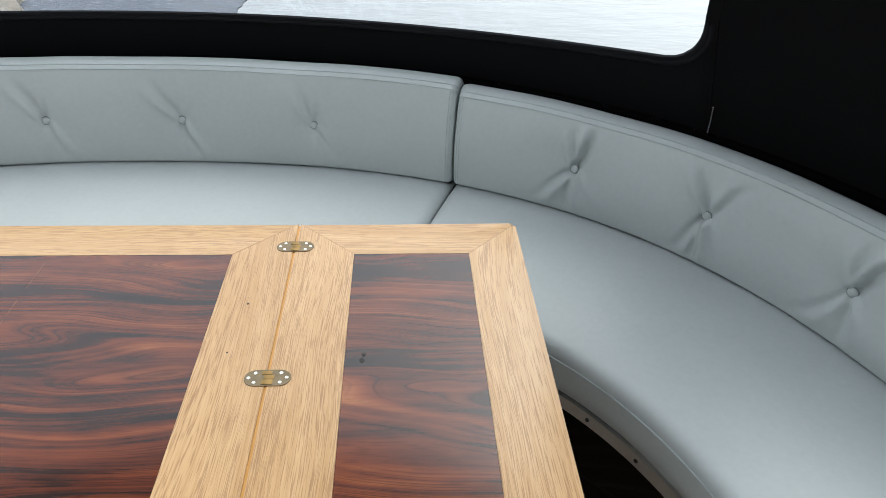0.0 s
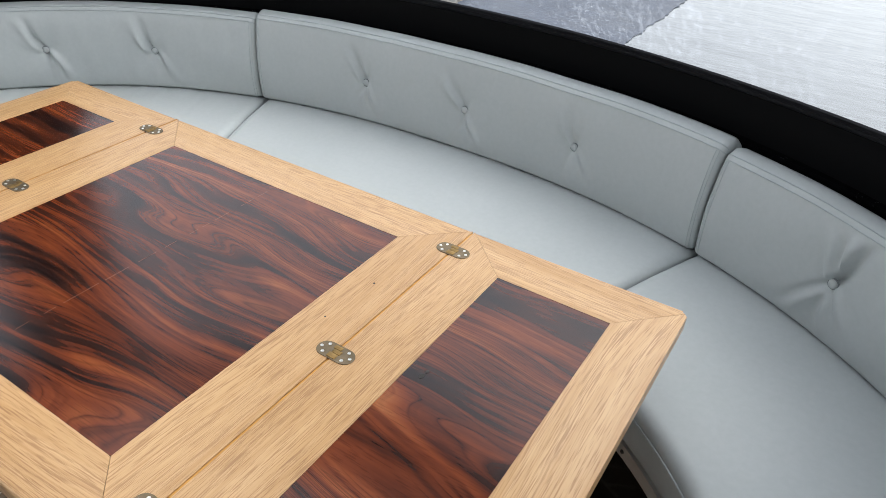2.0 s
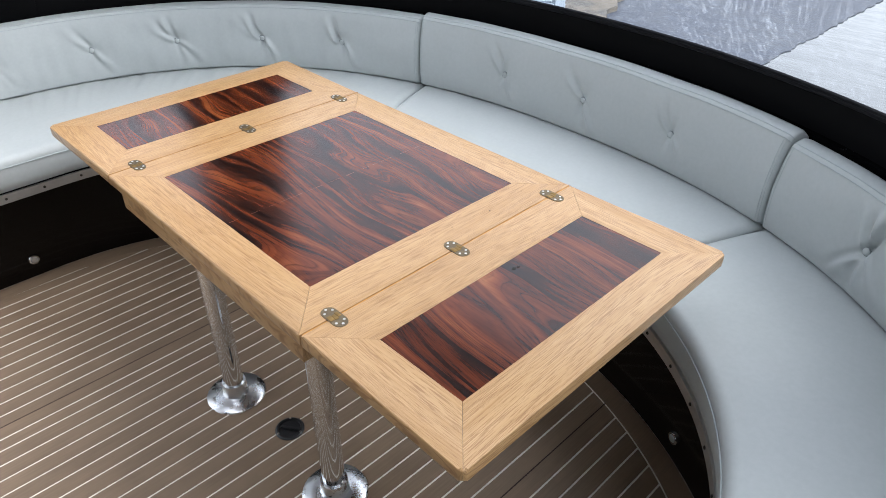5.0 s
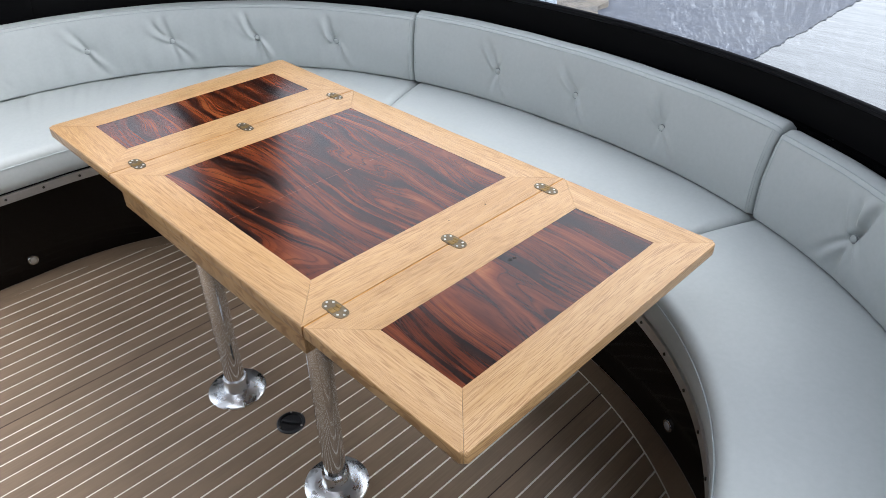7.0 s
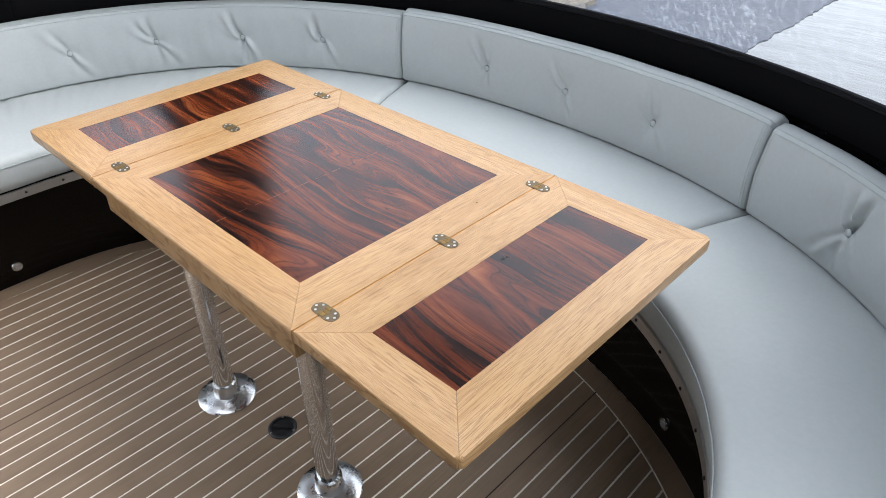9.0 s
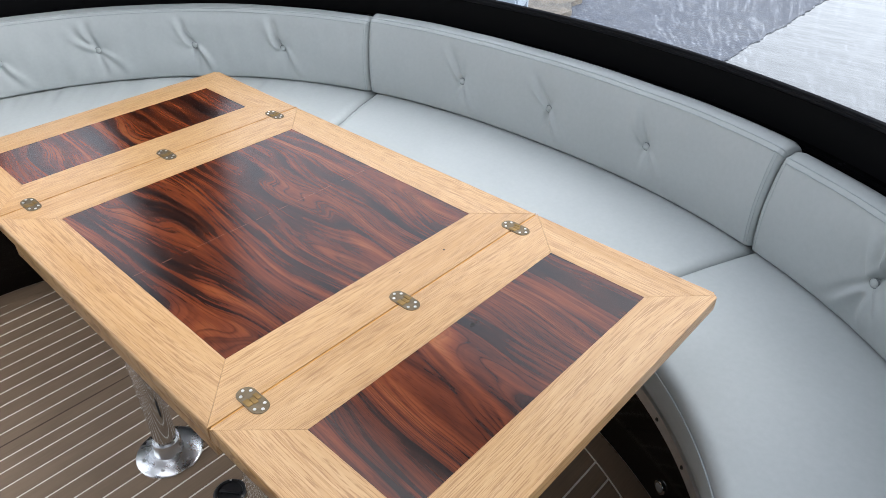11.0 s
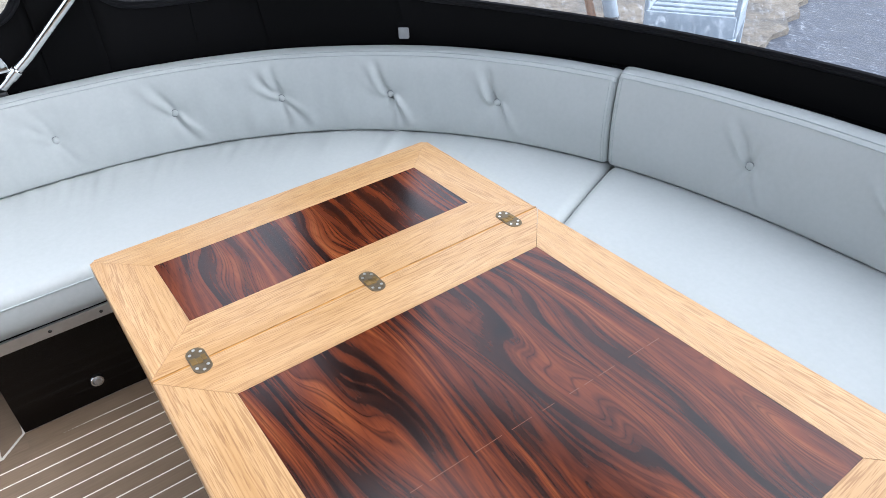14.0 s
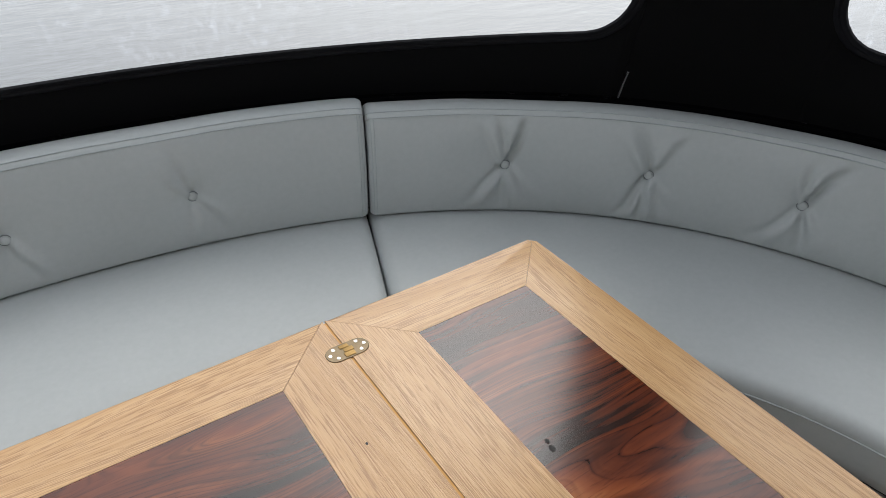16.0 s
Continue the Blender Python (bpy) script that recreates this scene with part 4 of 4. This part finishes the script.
for x0, x1, z0, z1 in ((-1.294, -1.164, 0.096, 0.128), (-1.424, -1.335, 0.096, 0.128), (-1.537, -1.425, 0.248, 0.28),
                       (-1.69, -1.568, 0.248, 0.28), (-1.846, -1.72, 0.248, 0.28), (-1.99, -1.861, 0.248, 0.28)):
    grooved(x0, x1, z0, z1, True, 2, "tread_board", "grey weathered tread board", WEATHERED)
    xm = (x0 + x1) / 2
    # pale strips: worn edges with their highlight put into the colour
    part("worn_ridge", box(xm - 0.005, xm + 0.005, Y0 + 0.002, Y1 - 0.002, z1 - 0.003, z1 + 0.002, 0.001), WORN_LIT, steps, "worn ridge on a tread, pale with painted highlight")
    part("worn_ridge", box(x1 - 0.005, x1 + 0.001, Y0 + 0.002, Y1 - 0.002, z1 - 0.007, z1 + 0.001, 0.001), WORN_LIT, steps, "worn ridge on a tread, pale with painted highlight")
# near-black strips stand in for the shade in the tread gaps
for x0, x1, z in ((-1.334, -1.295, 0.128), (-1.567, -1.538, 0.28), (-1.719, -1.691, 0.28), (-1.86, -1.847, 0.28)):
    part("gap_strip", box(x0, x1, Y0 + 0.004, Y1 - 0.004, z - 0.03, z - 0.009), MUD_AND_SHADE, steps, "near-black strip standing in for shade between treads")
grooved(-1.192, -1.166, 0.003, 0.095, False, 3, "riser", "brown stained riser board", RISER)
grooved(-1.452, -1.427, 0.129, 0.247, False, 9, "riser", "brown grooved riser board", RISER)
for y in (Y0 + 0.015, Y1 - 0.016):
    part("side_board", box(-1.96, -1.193, y - 0.013, y + 0.013, 0.003, 0.095, 0.002), PLINTH, steps, "dark side board")
    part("side_board", box(-1.96, -1.453, y - 0.013, y + 0.013, 0.129, 0.247, 0.002), PLINTH, steps, "dark side board")
# added boards, coloured near black as the shade under the treads
part("inner_board", box(-1.93, -1.46, Y0 + 0.03, Y1 - 0.035, 0.1, 0.115), MUD_AND_SHADE, steps, "near-black board added for the shade below the treads")
part("inner_board", box(-1.45, -1.2, Y0 + 0.03, Y1 - 0.035, 0.03, 0.045), MUD_AND_SHADE, steps, "near-black board added for the shade below the treads")
part("back_board", box(-1.99, -1.961, Y0, Y1, 0.003, 0.247, 0.002), RISER, steps)

# ---- outside ----
water = part("water", box(-300, 300, -300, 300, -0.35, -0.25), WATER)
tagged(water, "still grey canal water reflecting the overcast sky", "water", kind="structure")
quay = thing("quay", "old stone quay wall with pale stones on top", "quay", kind="structure")
part("quay_top", box(-60, -3.0, -60, 1.2, 0.38, 0.42, 0.01), STONE, quay)
part("quay_face", box(-60, -3.02, -60, 1.2, 0.12, 0.378, 0.015), STONE, quay)
part("quay_foot", box(-60, -3.01, -60, 1.2, -1.0, 0.118), MUD_AND_SHADE, quay, "dark wet stone foot")
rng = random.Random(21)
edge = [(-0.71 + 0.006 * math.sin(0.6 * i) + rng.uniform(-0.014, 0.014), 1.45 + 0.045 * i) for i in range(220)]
part("slip", prism([(-60, 1.45)] + edge + [(-0.7, 60), (-60, 60)], -1.0, -0.243), DARK_BLUE, quay, "dark blue low slip with pale flecks at the waterline")
rng = random.Random(12)
shore = [(-1.98 - 0.28 * max(0.0, y - 3.6) + 0.06 * math.sin(1.9 * y) + rng.uniform(-0.05, 0.05), y) for y in np.linspace(1.5, 9.0, 40)]
part("bank", prism([(-60, 1.5)] + shore + [(-4.0, 60), (-60, 60)], -0.3, -0.2, 0.01, 1), BANK, quay, "trodden brown earth bank")
rng = random.Random(4)
for i in range(26):
    x, y = -3.35 - (i % 6) * 0.36 + rng.uniform(-0.05, 0.05), -0.75 - (i // 6) * 0.42 + rng.uniform(-0.06, 0.06)
    w, h = rng.uniform(0.1, 0.16), rng.uniform(0.13, 0.19)
    poly = [(x + w * math.cos(a) * rng.uniform(0.85, 1.15), y + h * math.sin(a) * rng.uniform(0.85, 1.15)) for a in np.linspace(0, 2 * math.pi, 9)[:-1]]
    part("stone", prism(poly, 0.4, 0.428 + rng.uniform(0, 0.012), 0.006, 1), PALE_STONE, quay)

def garden_chair(x, y, z, turn):
    """A moulded garden chair: slatted seat, side panels that run down into legs, arms and a back."""
    m = pose(x, y, z, 0, 0, turn)
    ob = thing("garden_chair", "pale blue slatted garden chair standing on the bank", "chair", at=(x, y, z))
    for i in range(5):
        part("slat", box(-0.23, 0.23, -0.22 + i * 0.095, -0.165 + i * 0.095, 0.405, 0.425, 0.006), PALE_BLUE, ob, "", m)
    part("front_panel", box(-0.25, 0.25, -0.262, -0.238, 0.24, 0.42, 0.008), PALE_BLUE, ob, "", m)
    for sx in (-1, 1):
        x0, x1 = sorted((sx * 0.236, sx * 0.262))
        part("side_panel", box(x0, x1, -0.238, 0.24, 0.28, 0.42, 0.008), PALE_BLUE, ob, "", m)
        for yy in (-0.25, 0.22):
            part("leg", box(min(sx * 0.215, sx * 0.265), max(sx * 0.215, sx * 0.265), yy - 0.025, yy + 0.025, 0.0, 0.3, 0.008), PALE_BLUE, ob, "", m)
        part("arm_post", box(x0, x1, -0.25, -0.21, 0.41, 0.63, 0.008), PALE_BLUE, ob, "", m)
        part("armrest", box(min(sx * 0.215, sx * 0.285), max(sx * 0.215, sx * 0.285), -0.27, 0.3, 0.63, 0.655, 0.01), PALE_BLUE, ob, "", m)
    for i in range(5):
        part("back_slat", box(-0.2 + i * 0.085, -0.14 + i * 0.085, -0.01, 0.01, 0.0, 0.42, 0.006), PALE_BLUE, ob, "", m @ pose(0, 0.25, 0.43, -14))
    part("back_rail", box(-0.24, 0.24, -0.014, 0.014, 0.42, 0.48, 0.01), PALE_BLUE, ob, "", m @ pose(0, 0.25, 0.43, -14))
    return ob


garden_chair(-2.08, 3.22, -0.2, 28)
post = thing("marker_post", "pale painted post with a dark foot beside a brown stick", "post", at=(-2.83, 3.33, -0.2))
part("shaft", lathe([(0, 0), (0.05, 0), (0.05, 1.0), (0.03, 1.02), (0, 1.02)], 14, pose(-2.83, 3.33, -0.05, 8, -10, 0)), PALE_BLUE, post)
part("foot", lathe([(0, 0), (0.06, 0), (0.055, 0.16), (0, 0.16)], 14, pose(-2.83, 3.33, -0.2)), DARK, post, "dark foot")
part("stick", lathe([(0, 0), (0.03, 0), (0.025, 1.1), (0, 1.1)], 10, pose(-2.89, 3.26, -0.2, 8, -14, 0)), RUST, post, "orange-brown stick")

# ---- deck planks ----
GAP_W = 0.0052
JOINTS = (-0.597, 0.521)


def end_y(x):
    """Where a plank meets the margin board round the seat base."""
    k = abs(x) / (1.27 - 0.065)
    return None if k >= 1 else -0.4 + (1.05 - 0.065) * (1 - k ** 2.1) ** (1 / 2.1)


edges = [-0.641 - 0.0516 * k for k in range(19, -1, -1)] + [-0.597, -0.551] + [-0.509 + 0.0515 * k for k in range(41)]
for xa, xb in zip(edges, edges[1:]):
    xa += 0.0018 if any(abs(xa - j) < 0.003 for j in JOINTS) else GAP_W / 2
    xb -= 0.0018 if any(abs(xb - j) < 0.003 for j in JOINTS) else GAP_W / 2
    if xa < -1.6 or xb > 1.58:
        continue
    far = []
    for k in range(7):
        x = xb + (xa - xb) * k / 6
        e = end_y(x)
        far.append((x, max(e - GAP_W, -0.736) if e is not None else -0.736))
    part("plank", prism([(xa, -1.9), (xb, -1.9)] + far, -0.002, 0.0, 0.0004, 1), DECK, floor)
for x in JOINTS:
    part("hatch_joint", box(x - 0.0018, x + 0.0018, -1.9, (end_y(x) or 0), -0.0022, -0.0005), JOINT, floor, "dark hatch joint")
rings = []
for k in range(121):
    s = FOOT.length * k / 120
    (ax, ay, _, _), (bx, by, _, _) = FOOT.at(s, -0.001), FOOT.at(s, -0.065)
    rings.append([(ax, ay, -0.002), (bx, by, -0.002), (bx, by, 0.0), (ax, ay, 0.0)])
grid_part("margin_board", *loft(rings), DECK, floor, "curved margin board")
for sx in (-1, 1):
    for poly in ([(1.57, -0.73), (1.216, -0.73), (1.274, -0.671), (1.57, -0.671)], [(1.269, -0.664), (1.206, -0.664), (1.206, -0.727)]):
        part("margin_board", prism([(sx * px, py) for px, py in poly], -0.002, 0.0), DECK, floor)
